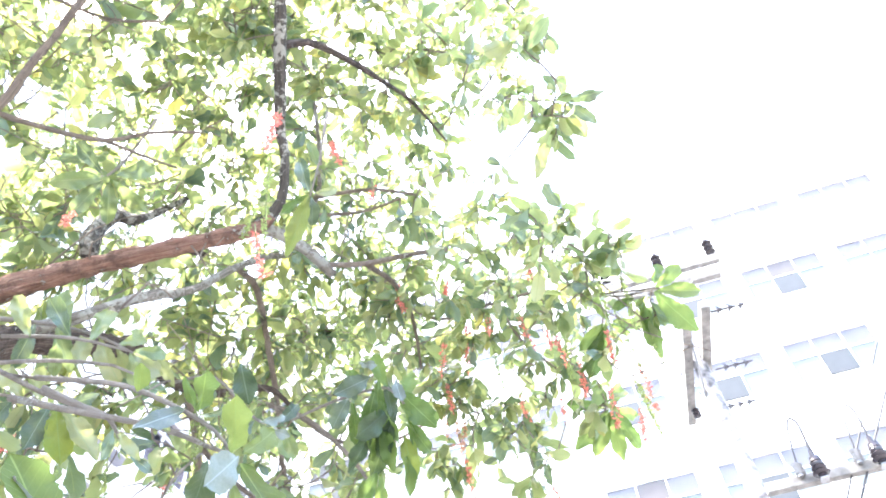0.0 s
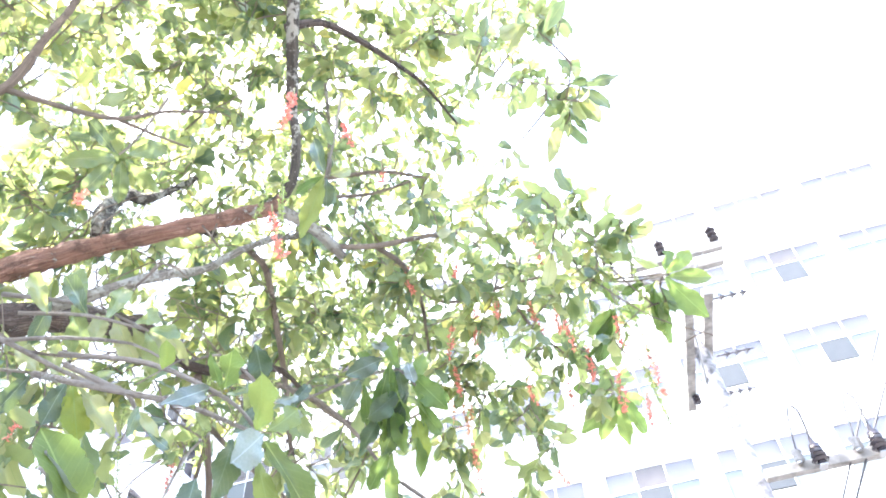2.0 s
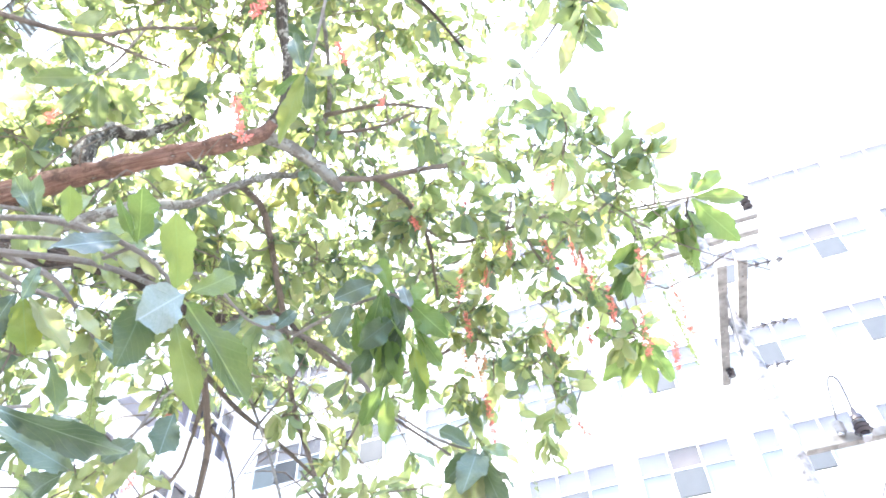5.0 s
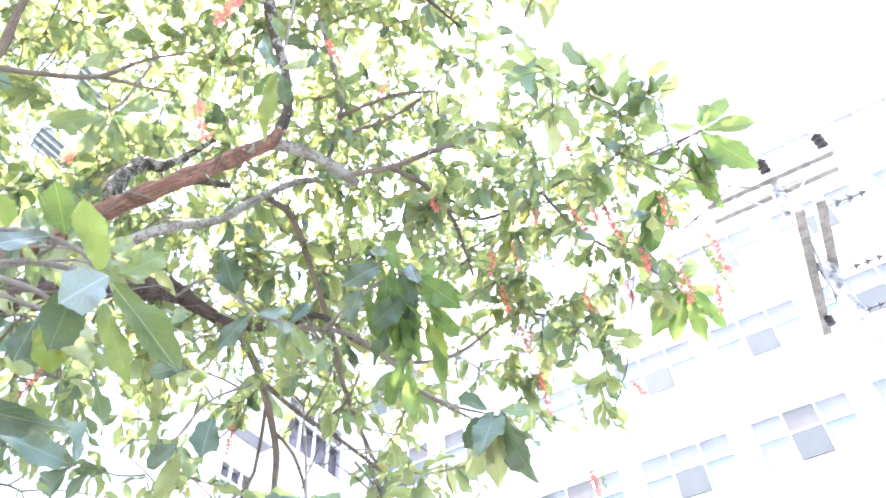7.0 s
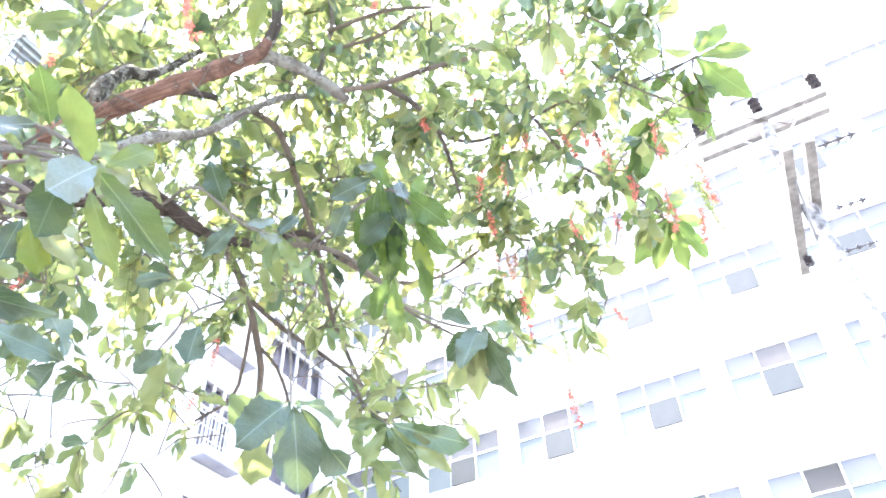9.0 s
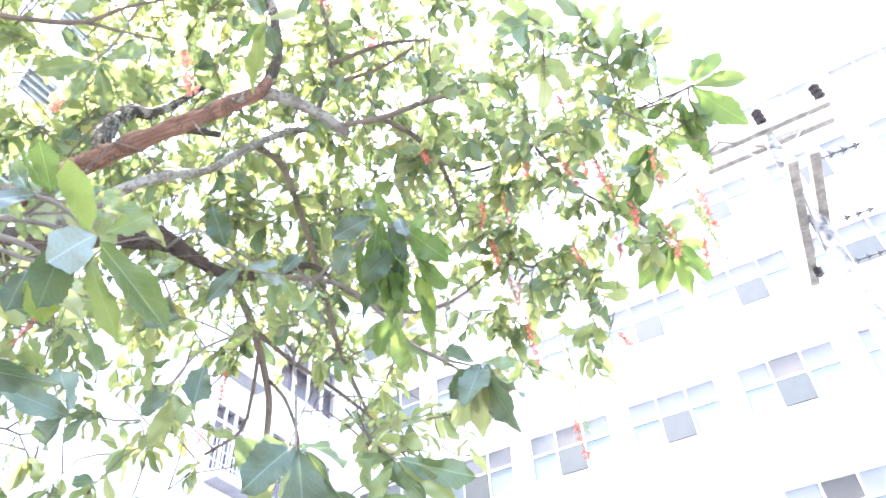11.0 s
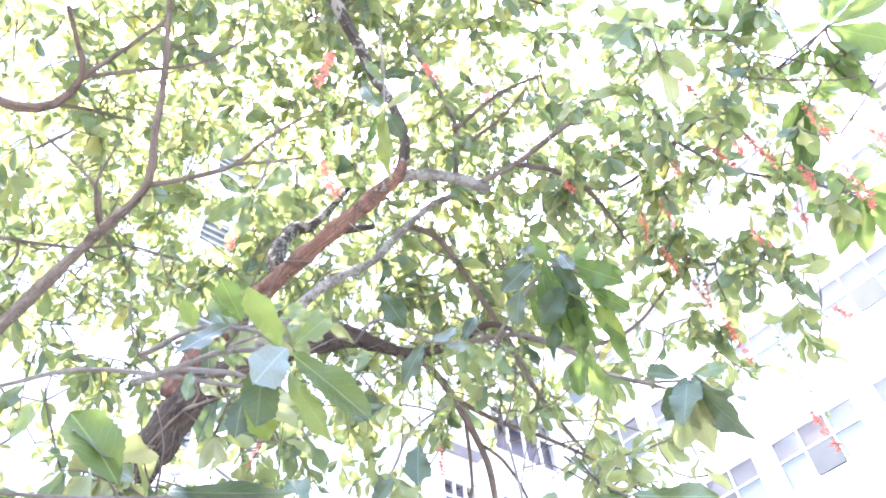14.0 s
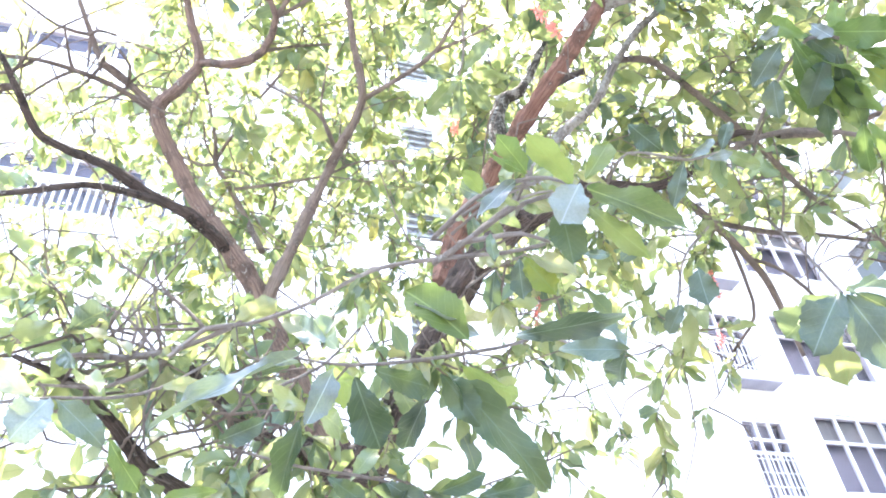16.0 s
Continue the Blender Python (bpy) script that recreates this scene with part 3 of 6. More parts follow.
for pts in ([(4.75, 9.0, 8.93, 0.010), (4.162, 9.0, 8.052, 0.010), (2.542, 9.0, 5.634, 0.010), (1.74, 9.10, 4.44, 0.010)],
            [(4.30, 9.0, 7.85, 0.013), (3.541, 9.0, 6.797, 0.013), (2.674, 9.0, 5.600, 0.013), (1.74, 9.10, 4.31, 0.013)]):
    v, f, u, _ = tube(pts, 6, 0.2)
    ob = mesh_object("service_wire", v, f, RUBBER, pole, u, True)
    ob.matrix_parent_inverse = pole.matrix_world.inverted()

# ---- tree ----
OPEN = Vector((0.45, 1.10, 1.60))          # the open spot under the crown
tree = tagged(new("tree"), "broad-leaved tree with drooping red flower strings and lichen-spotted limbs", "tree")
tree_seed = random.Random(11)
nodes_xyz = []


def limb(name, mat, stations):
    big = max(s[3] for s in stations)
    v, f, u, line = tube(stations, 20 if big > 0.03 else 8, 0.02 if big > 0.03 else 0.06, 0.34 if big > 0.03 else 0.15, len(nodes_xyz) * 0.37)
    nodes_xyz.extend(line[::2, :3].tolist())
    return mesh_object(name, v, f, mat, tree, u, True)


def leaf_arrays(segs, wide, seed, serrate=0.0):
    """A leaf of length 1 along +y and half width 0.5 along x, folded at the midrib and drooping; verts, faces, uvs."""
    r = random.Random(seed)
    fold, droop, twist = r.uniform(0.16, 0.42), r.uniform(0.05, 0.30), r.uniform(-0.32, 0.32)
    wave, phase = r.uniform(0.03, 0.085), r.uniform(0, 6)
    swell, taper = r.uniform(0.95, 1.3), r.uniform(0.62, 0.86)
    peak = swell / (swell + taper)
    verts, uvs, faces = [], [], []
    for i in range(segs + 1):
        s = i / segs
        w = (s / peak) ** swell * (max(1 - s, 0.0) / (1 - peak)) ** taper + 0.012 * (1 - s)
        w = min(w, 1.0) * (1 + serrate * (1 if i % 2 else -1))
        for k in range(-wide, wide + 1):
            c = k / wide
            x = 0.5 * w * c
            zz = fold * 0.5 * w * abs(c) * 0.6 - droop * s * s + wave * math.sin(s * 11 + phase + (2 if c > 0 else 0)) * abs(c)
            zz += twist * x * s
            verts.append((x, s + 0.02 * wave * 20 * math.sin(s * 23 + phase) * abs(c), zz))
            uvs.append((0.5 + 0.5 * c * max(w, 0.05), s))
    n = 2 * wide + 1
    for i in range(segs):
        for k in range(n - 1):
            faces.append((i * n + k, i * n + k + 1, (i + 1) * n + k + 1, (i + 1) * n + k))
    return np.array(verts), faces, np.array(uvs)


LEAF_MESHES, SHEEN_MESHES, SHADED_MESHES, PALE_MESHES, SUNLIT_MESHES, OLIVE_MESHES, GREEN_MESHES = [], [], [], [], [], [], []
for store, mat in ((LEAF_MESHES, LEAF), (SHEEN_MESHES, SHEEN_LEAF), (SHADED_MESHES, SHADED_LEAF), (PALE_MESHES, PALE_LEAF), (SUNLIT_MESHES, SUNLIT_LEAF), (OLIVE_MESHES, OLIVE_LEAF), (GREEN_MESHES, GREEN_LEAF)):
    for k in range(8):
        v, f, u = leaf_arrays(22, 3, 100 + k, 0.045)
        o = mesh_object("leaf", v, f, mat, None, u, True)
        store.append(o.data)
        bpy.data.objects.remove(o)


def leaf_matrix(base, tip, width, roll, toward):
    base, tip = Vector(base), Vector(tip)
    d = tip - base
    length = d.length
    d.normalize()
    n = toward - d * toward.dot(d)
    if n.length < 0.05:
        n = Vector((0.2, 0.1, 1)) - d * d.z
    n.normalize()
    n = Matrix.Rotation(radians(roll), 3, d) @ n
    s = d.cross(n)
    m = Matrix((s * (width * length), d * length, n * length)).transposed().to_4x4()
    m.translation = base
    return m


def spray(stem, leaves, toned=0.40):
    """A twig with the leaves that it carries: base, tip, width to length, roll, tone (0 fresh, 1 dark with shade in its
    colour, 2 pale, 3 bluish with sky sheen in its colour, 4 yellow-green with sunlight in its colour, 5 olive, 6 mid
    green, -1 mixed). The last argument is the share of thick bluish leaves.
    """
    if stem:
        v, f, u, line = tube(stem, 6, 0.05, 0.1)
        nodes_xyz.extend(line[::3, :3].tolist())
        mesh_object("twig", v, f, BARK_GREY, tree, u, True)
    for bx, by, bz, tx, ty, tz, w, roll, tone in leaves:
        ob = new("leaf", (SHADED_MESHES if tone == 1 else PALE_MESHES if tone == 2 else SUNLIT_MESHES if tone == 4 else OLIVE_MESHES if tone == 5 else GREEN_MESHES if tone == 6 else SHEEN_MESHES if tone == 3 or tone < 0 and tree_seed.random() < toned else LEAF_MESHES)[tree_seed.randrange(8)])
        ob.parent = tree
        ob.matrix_local = leaf_matrix((bx, by, bz), (tx, ty, tz), w * 0.86, roll, OPEN - Vector((bx, by, bz)))


limb("trunk", BARK_DARK, [(-2.822, 1.759, -0.100, 0.2100), (-2.802, 1.739, 0.350, 0.1650), (-2.671, 1.745, 1.487, 0.1400), (-2.638, 1.705, 2.876, 0.1250)])
limb("limb", BARK_DARK, [(-2.638, 1.705, 2.876, 0.1029), (-2.411, 1.916, 3.215, 0.0897), (-2.176, 2.037, 3.422, 0.0844), (-2.138, 2.044, 3.478, 0.0818), (-2.048, 2.081, 3.574, 0.0765), (-1.966, 2.136, 3.649, 0.0726), (-1.885, 2.208, 3.706, 0.0686), (-1.805, 2.282, 3.758, 0.0633), (-1.750, 2.372, 3.813, 0.0586), (-1.690, 2.525, 3.893, 0.0516), (-1.687, 2.776, 4.041, 0.0430)])
limb("branch", BARK_DARK, [(-1.669, 2.622, 3.993, 0.0413), (-1.649, 2.783, 3.986, 0.0335), (-1.594, 2.976, 3.978, 0.0255), (-1.444, 3.130, 3.989, 0.0198), (-1.229, 3.206, 4.004, 0.0153), (-1.120, 3.345, 3.906, 0.0110)])
limb("limb", BARK_RED, [(-2.099, 2.015, 3.620, 0.0514), (-2.014, 2.081, 3.851, 0.0506), (-1.848, 2.144, 3.967, 0.0482), (-1.706, 2.178, 4.000, 0.0452), (-1.574, 2.198, 4.024, 0.0402), (-1.361, 2.246, 4.062, 0.0382), (-1.085, 2.319, 4.123, 0.0343), (-0.937, 2.361, 4.159, 0.0310), (-0.856, 2.379, 4.184, 0.0279), (-0.806, 2.359, 4.205, 0.0198)])
limb("branch", BARK_PALE, [(-0.895, 2.384, 4.217, 0.0324), (-0.830, 2.491, 4.240, 0.0277), (-0.743, 2.623, 4.216, 0.0277), (-0.681, 2.752, 4.166, 0.0213)])
limb("branch", BARK_TWIG, [(-0.711, 2.697, 4.193, 0.0139), (-0.525, 2.791, 4.226, 0.0139), (-0.346, 2.840, 4.263, 0.0126), (-0.154, 2.907, 4.295, 0.0102)])
limb("branch", BARK_PALE, [(-1.869, 2.243, 3.768, 0.0309), (-1.506, 2.245, 3.759, 0.0248), (-1.345, 2.346, 3.894, 0.0222), (-1.278, 2.525, 4.085, 0.0203), (-1.184, 2.634, 4.291, 0.0180), (-1.072, 2.756, 4.478, 0.0165), (-0.997, 2.853, 4.589, 0.0158), (-0.881, 2.783, 4.767, 0.0138), (-0.790, 2.718, 4.844, 0.0127), (-0.700, 2.533, 4.911, 0.0103), (-0.612, 2.272, 4.975, 0.0079)])
limb("branch", BARK_LICHEN, [(-0.876, 2.393, 4.212, 0.0298), (-0.761, 2.344, 4.281, 0.0238), (-0.688, 2.204, 4.433, 0.0222), (-0.683, 2.136, 4.500, 0.0244), (-0.615, 1.980, 4.588, 0.0266), (-0.562, 1.859, 4.637, 0.0286), (-0.482, 1.692, 4.714, 0.0267), (-0.389, 1.454, 4.903, 0.0214)])
limb("branch", BARK_DARK, [(-0.585, 1.831, 4.686, 0.0223), (-0.449, 1.886, 4.764, 0.0175), (-0.321, 2.051, 4.811, 0.0152), (-0.219, 2.241, 4.868, 0.0120), (-0.136, 2.429, 4.935, 0.0086), (-0.033, 2.659, 4.847, 0.0058)])
limb("branch", BARK_LICHEN, [(-1.600, 2.196, 4.119, 0.0402), (-1.651, 2.219, 4.338, 0.0396), (-1.663, 2.301, 4.560, 0.0358), (-1.605, 2.368, 4.577, 0.0268), (-1.533, 2.445, 4.723, 0.0168), (-1.424, 2.512, 4.891, 0.0110)])
limb("branch", BARK_DARK, [(-1.304, 2.355, 4.214, 0.0198), (-1.274, 2.435, 4.264, 0.0187), (-1.248, 2.514, 4.308, 0.0149)])
limb("branch", BARK_TWIG, [(-0.817, 2.728, 4.828, 0.0119), (-0.498, 2.745, 4.765, 0.0100), (-0.261, 2.777, 4.636, 0.0069)])
limb("branch", BARK_TWIG, [(-0.871, 2.771, 4.743, 0.0117), (-0.568, 2.800, 4.670, 0.0085), (-0.339, 2.774, 4.640, 0.0069)])
limb("branch", BARK_TWIG, [(-0.532, 2.800, 4.229, 0.0127), (-0.465, 2.982, 4.257, 0.0130), (-0.460, 3.236, 4.263, 0.0108), (-0.508, 3.494, 4.120, 0.0069)])
limb("branch", BARK_TWIG, [(-0.488, 3.069, 4.239, 0.0092), (-0.333, 3.281, 4.226, 0.0094), (-0.086, 3.357, 4.305, 0.0082), (0.193, 3.300, 4.240, 0.0066), (0.398, 3.224, 4.058, 0.0050), (0.717, 3.031, 3.786, 0.0044)])
limb("branch", BARK_TWIG, [(-0.031, 3.367, 4.300, 0.0082), (0.030, 3.507, 4.169, 0.0081), (0.087, 3.577, 4.098, 0.0067), (0.272, 3.766, 3.942, 0.0054), (0.350, 3.843, 3.836, 0.0054)])
limb("branch", BARK_TWIG, [(-1.177, 2.663, 4.343, 0.0165), (-1.176, 2.831, 4.405, 0.0171), (-1.185, 2.934, 4.368, 0.0171), (-1.200, 3.070, 4.228, 0.0156), (-1.238, 3.311, 4.013, 0.0142), (-1.292, 3.525, 3.788, 0.0128), (-1.266, 3.672, 3.565, 0.0098), (-1.210, 3.838, 3.320, 0.0070)])
limb("branch", BARK_TWIG, [(-1.444, 3.130, 3.989, 0.0142), (-0.985, 3.092, 3.692, 0.0112), (-0.713, 3.047, 3.380, 0.0089), (-0.593, 3.097, 3.198, 0.0064), (-0.350, 3.088, 2.949, 0.0049)])
limb("branch", BARK_TWIG, [(-1.575, 3.043, 3.945, 0.0198), (-1.714, 3.321, 3.985, 0.0211), (-1.770, 3.513, 3.844, 0.0199), (-1.804, 3.638, 3.680, 0.0184), (-1.861, 3.718, 3.519, 0.0153), (-1.937, 3.803, 3.306, 0.0092)])
limb("branch", BARK_TWIG, [(-1.751, 3.399, 3.967, 0.0153), (-1.620, 3.584, 3.812, 0.0136), (-1.468, 3.691, 3.679, 0.0103), (-1.237, 3.778, 3.433, 0.0083), (-1.125, 3.912, 3.248, 0.0055)])
limb("twig", BARK_TWIG, [(-1.780, 3.583, 3.764, 0.0107), (-1.719, 3.666, 3.666, 0.0091), (-1.701, 3.785, 3.471, 0.0075), (-1.771, 3.871, 3.290, 0.0060)])
limb("twig", BARK_TWIG, [(-1.761, 3.474, 3.890, 0.0107), (-1.872, 3.579, 3.670, 0.0092), (-1.953, 3.619, 3.531, 0.0092), (-2.107, 3.547, 3.413, 0.0061)])
limb("branch", BARK_TWIG, [(-1.120, 3.345, 3.906, 0.0138), (-0.989, 3.546, 3.842, 0.0111), (-0.748, 3.685, 3.862, 0.0084), (-0.441, 3.732, 4.005, 0.0070), (-0.308, 3.852, 4.025, 0.0057)])
limb("limb", BARK_BROWN, [(-2.638, 1.705, 2.876, 0.0732), (-2.585, 1.487, 3.171, 0.0594), (-2.442, 1.260, 3.522, 0.0517), (-2.339, 1.164, 3.666, 0.0484), (-2.250, 0.999, 3.849, 0.0425), (-2.164, 0.852, 4.002, 0.0377), (-2.061, 0.722, 4.160, 0.0348), (-1.958, 0.620, 4.303, 0.0329), (-1.902, 0.633, 4.365, 0.0319), (-1.860, 0.698, 4.434, 0.0275), (-1.766, 0.771, 4.533, 0.0231), (-1.636, 0.710, 4.676, 0.0175), (-1.467, 0.637, 4.826, 0.0142), (-1.247, 0.567, 5.043, 0.0097)])
limb("twig", BARK_TWIG, [(-1.655, 1.056, 4.558, 0.0104), (-1.699, 1.208, 4.718, 0.0075), (-1.656, 1.386, 4.735, 0.0060)])
limb("branch", BARK_TWIG, [(-1.932, 0.614, 4.324, 0.0201), (-1.841, 0.484, 4.374, 0.0172), (-1.773, 0.373, 4.401, 0.0158), (-1.674, 0.316, 4.460, 0.0129), (-1.542, 0.235, 4.581, 0.0087)])
limb("branch", BARK_TWIG, [(-1.925, 0.582, 4.324, 0.0158), (-1.822, 0.436, 4.313, 0.0127), (-1.767, 0.278, 4.306, 0.0113), (-1.668, 0.159, 4.209, 0.0083), (-1.644, -0.033, 4.153, 0.0069)])
limb("branch", BARK_DARK, [(-2.284, 1.031, 3.811, 0.0328), (-2.037, 0.864, 3.773, 0.0273), (-1.905, 0.696, 3.745, 0.0230), (-1.741, 0.534, 3.718, 0.0188), (-1.624, 0.421, 3.652, 0.0166), (-1.536, 0.329, 3.633, 0.0147), (-1.388, 0.272, 3.673, 0.0120), (-1.297, 0.217, 3.727, 0.0097), (-1.194, 0.131, 3.775, 0.0064)])
limb("branch", BARK_DARK, [(-1.921, 0.730, 3.734, 0.0173), (-1.814, 0.604, 3.663, 0.0158), (-1.757, 0.473, 3.613, 0.0138), (-1.724, 0.329, 3.517, 0.0126), (-1.723, 0.145, 3.445, 0.0099)])
limb("branch", BARK_TWIG, [(-2.398, 1.227, 3.586, 0.0407), (-2.297, 1.248, 3.649, 0.0330), (-2.207, 1.319, 3.844, 0.0279), (-2.049, 1.408, 4.083, 0.0241), (-1.910, 1.470, 4.212, 0.0226), (-1.644, 1.538, 4.304, 0.0193), (-1.437, 1.456, 4.465, 0.0151), (-1.261, 1.377, 4.641, 0.0140), (-1.047, 1.257, 4.817, 0.0113), (-0.851, 1.123, 5.006, 0.0073)])
limb("branch", BARK_TWIG, [(-1.639, 1.541, 4.308, 0.0138), (-1.471, 1.680, 4.291, 0.0107), (-1.287, 1.798, 4.275, 0.0104), (-1.111, 1.853, 4.317, 0.0077), (-0.930, 1.937, 4.341, 0.0063)])
limb("twig", BARK_TWIG, [(-1.287, 1.798, 4.275, 0.0078), (-1.181, 1.907, 4.260, 0.0064), (-1.071, 2.005, 4.242, 0.0050)])
limb("twig", BARK_TWIG, [(-1.915, 1.467, 4.208, 0.0113), (-1.807, 1.381, 4.314, 0.0099), (-1.759, 1.272, 4.355, 0.0071), (-1.744, 1.093, 4.429, 0.0057)])
limb("branch", BARK_BROWN, [(-1.766, 0.771, 4.533, 0.0195), (-1.689, 0.939, 4.463, 0.0215), (-1.655, 1.056, 4.558, 0.0203), (-1.515, 1.099, 4.655, 0.0174), (-1.408, 1.011, 4.724, 0.0116), (-1.306, 0.914, 4.776, 0.0087)])
limb("twig", BARK_TWIG, [(-1.514, 1.101, 4.655, 0.0131), (-1.350, 1.192, 4.765, 0.0102), (-1.176, 1.289, 4.919, 0.0074)])
limb("twig", BARK_TWIG, [(-1.511, 1.110, 4.658, 0.0102), (-1.389, 1.291, 4.737, 0.0087), (-1.240, 1.500, 4.818, 0.0073), (-1.061, 1.615, 4.900, 0.0058)])
limb("branch", BARK_DARK, [(-2.512, 1.679, 2.793, 0.0505), (-2.220, 1.314, 2.813, 0.0298), (-2.000, 1.131, 2.816, 0.0214), (-1.733, 0.951, 2.851, 0.0139)])
limb("branch", BARK_DARK, [(-2.388, 1.465, 2.904, 0.0416), (-2.030, 1.130, 2.501, 0.0310), (-1.890, 0.902, 2.539, 0.0259), (-1.733, 0.794, 2.607, 0.0191), (-1.567, 0.655, 2.654, 0.0110), (-1.517, 0.522, 2.687, 0.0073)])
limb("branch", BARK_GREY, [(-1.053, 2.002, 2.962, 0.0058), (-1.118, 1.885, 2.962, 0.0065), (-1.148, 1.706, 2.936, 0.0076), (-1.184, 1.484, 2.883, 0.0069), (-1.282, 1.311, 2.808, 0.0056), (-1.336, 1.142, 2.748, 0.0062), (-1.350, 1.027, 2.727, 0.0075), (-1.394, 0.929, 2.633, 0.0075), (-1.417, 0.802, 2.558, 0.0056), (-1.483, 0.610, 2.583, 0.0039)])
limb("branch", BARK_GREY, [(-1.148, 1.706, 2.936, 0.0057), (-1.020, 1.779, 2.962, 0.0056), (-0.856, 1.843, 2.940, 0.0041), (-0.749, 1.881, 2.870, 0.0028)])
limb("branch", BARK_GREY, [(-1.345, 1.095, 2.734, 0.0076), (-1.416, 0.966, 2.698, 0.0086), (-1.464, 0.821, 2.680, 0.0097), (-1.450, 0.705, 2.669, 0.0070), (-1.530, 0.564, 2.679, 0.0055)])
limb("twig", BARK_TWIG, [(-1.437, 0.925, 2.660, 0.0052), (-1.569, 0.887, 2.819, 0.0047), (-1.660, 0.862, 2.949, 0.0040), (-1.714, 0.814, 3.123, 0.0032)])
limb("twig", BARK_TWIG, [(-1.454, 0.740, 2.574, 0.0052), (-1.622, 0.622, 2.686, 0.0047), (-1.705, 0.500, 2.821, 0.0040), (-1.794, 0.387, 2.953, 0.0032)])
limb("twig", BARK_TWIG, [(-1.437, 0.925, 2.660, 0.0052), (-1.537, 0.797, 2.854, 0.0047), (-1.629, 0.714, 2.959, 0.0040), (-1.711, 0.570, 3.066, 0.0032)])
limb("twig", BARK_TWIG, [(-1.524, 1.221, 2.532, 0.0052), (-1.707, 1.089, 2.556, 0.0046), (-1.838, 0.996, 2.586, 0.0039), (-1.971, 0.838, 2.574, 0.0031)])
limb("twig", BARK_TWIG, [(-1.454, 0.740, 2.574, 0.0052), (-1.565, 0.714, 2.546, 0.0045), (-1.602, 0.606, 2.573, 0.0037), (-1.692, 0.595, 2.546, 0.0028)])
limb("twig", BARK_TWIG, [(-1.437, 0.925, 2.660, 0.0052), (-1.585, 0.854, 2.727, 0.0046), (-1.704, 0.768, 2.740, 0.0039), (-1.812, 0.646, 2.769, 0.0031)])
limb("twig", BARK_TWIG, [(-1.524, 1.221, 2.532, 0.0052), (-1.722, 1.236, 2.578, 0.0047), (-1.854, 1.241, 2.646, 0.0040), (-1.976, 1.202, 2.736, 0.0031)])
limb("twig", BARK_TWIG, [(-1.518, 1.124, 2.551, 0.0052), (-1.585, 1.141, 2.548, 0.0044), (-1.640, 1.127, 2.539, 0.0036), (-1.686, 1.166, 2.543, 0.0027)])
limb("twig", BARK_TWIG, [(-1.518, 1.124, 2.551, 0.0052), (-1.579, 1.140, 2.538, 0.0044), (-1.580, 1.236, 2.606, 0.0036), (-1.628, 1.249, 2.592, 0.0027)])
limb("twig", BARK_TWIG, [(-1.391, 1.025, 2.755, 0.0052), (-1.415, 0.986, 2.806, 0.0044), (-1.383, 0.879, 2.888, 0.0036), (-1.364, 0.845, 2.967, 0.0027)])
limb("twig", BARK_TWIG, [(-1.391, 1.025, 2.755, 0.0052), (-1.477, 0.988, 2.826, 0.0045), (-1.541, 0.882, 2.855, 0.0037), (-1.632, 0.837, 2.862, 0.0029)])
limb("twig", BARK_TWIG, [(-1.391, 1.025, 2.755, 0.0052), (-1.377, 0.894, 2.725, 0.0043), (-1.364, 0.808, 2.709, 0.0034), (-1.364, 0.709, 2.652, 0.0025)])
limb("twig", BARK_TWIG, [(-1.391, 1.025, 2.755, 0.0052), (-1.445, 1.071, 2.795, 0.0044), (-1.454, 1.155, 2.868, 0.0036), (-1.453, 1.235, 2.952, 0.0028)])
limb("twig", BARK_TWIG, [(-1.454, 0.740, 2.574, 0.0052), (-1.579, 0.735, 2.587, 0.0045), (-1.634, 0.708, 2.658, 0.0037), (-1.715, 0.695, 2.686, 0.0029)])
limb("twig", BARK_TWIG, [(-1.518, 1.124, 2.551, 0.0052), (-1.616, 1.129, 2.546, 0.0045), (-1.721, 1.162, 2.478, 0.0037), (-1.799, 1.195, 2.457, 0.0028)])
limb("twig", BARK_TWIG, [(-1.524, 1.221, 2.532, 0.0052), (-1.630, 1.128, 2.600, 0.0045), (-1.686, 1.061, 2.687, 0.0038), (-1.751, 0.994, 2.735, 0.0029)])
limb("twig", BARK_TWIG, [(-1.426, 0.829, 2.647, 0.0052), (-1.508, 0.814, 2.698, 0.0045), (-1.511, 0.748, 2.812, 0.0037), (-1.552, 0.746, 2.894, 0.0029)])
limb("twig", BARK_TWIG, [(-1.518, 1.124, 2.551, 0.0052), (-1.560, 1.078, 2.575, 0.0044), (-1.614, 1.040, 2.562, 0.0036), (-1.654, 1.007, 2.577, 0.0027)])
limb("twig", BARK_TWIG, [(-1.426, 0.829, 2.647, 0.0052), (-1.546, 0.850, 2.803, 0.0046), (-1.595, 0.798, 2.955, 0.0039), (-1.650, 0.830, 3.109, 0.0031)])
limb("twig", BARK_TWIG, [(-1.518, 1.124, 2.551, 0.0052), (-1.524, 1.149, 2.591, 0.0044), (-1.498, 1.153, 2.671, 0.0035), (-1.489, 1.209, 2.718, 0.0027)])
limb("twig", BARK_TWIG, [(-1.426, 0.829, 2.647, 0.0052), (-1.522, 0.821, 2.832, 0.0046), (-1.609, 0.792, 2.931, 0.0039), (-1.690, 0.760, 3.037, 0.0031)])
limb("twig", BARK_TWIG, [(-1.524, 1.221, 2.532, 0.0052), (-1.495, 1.173, 2.607, 0.0043), (-1.502, 1.148, 2.611, 0.0035), (-1.472, 1.078, 2.675, 0.0026)])
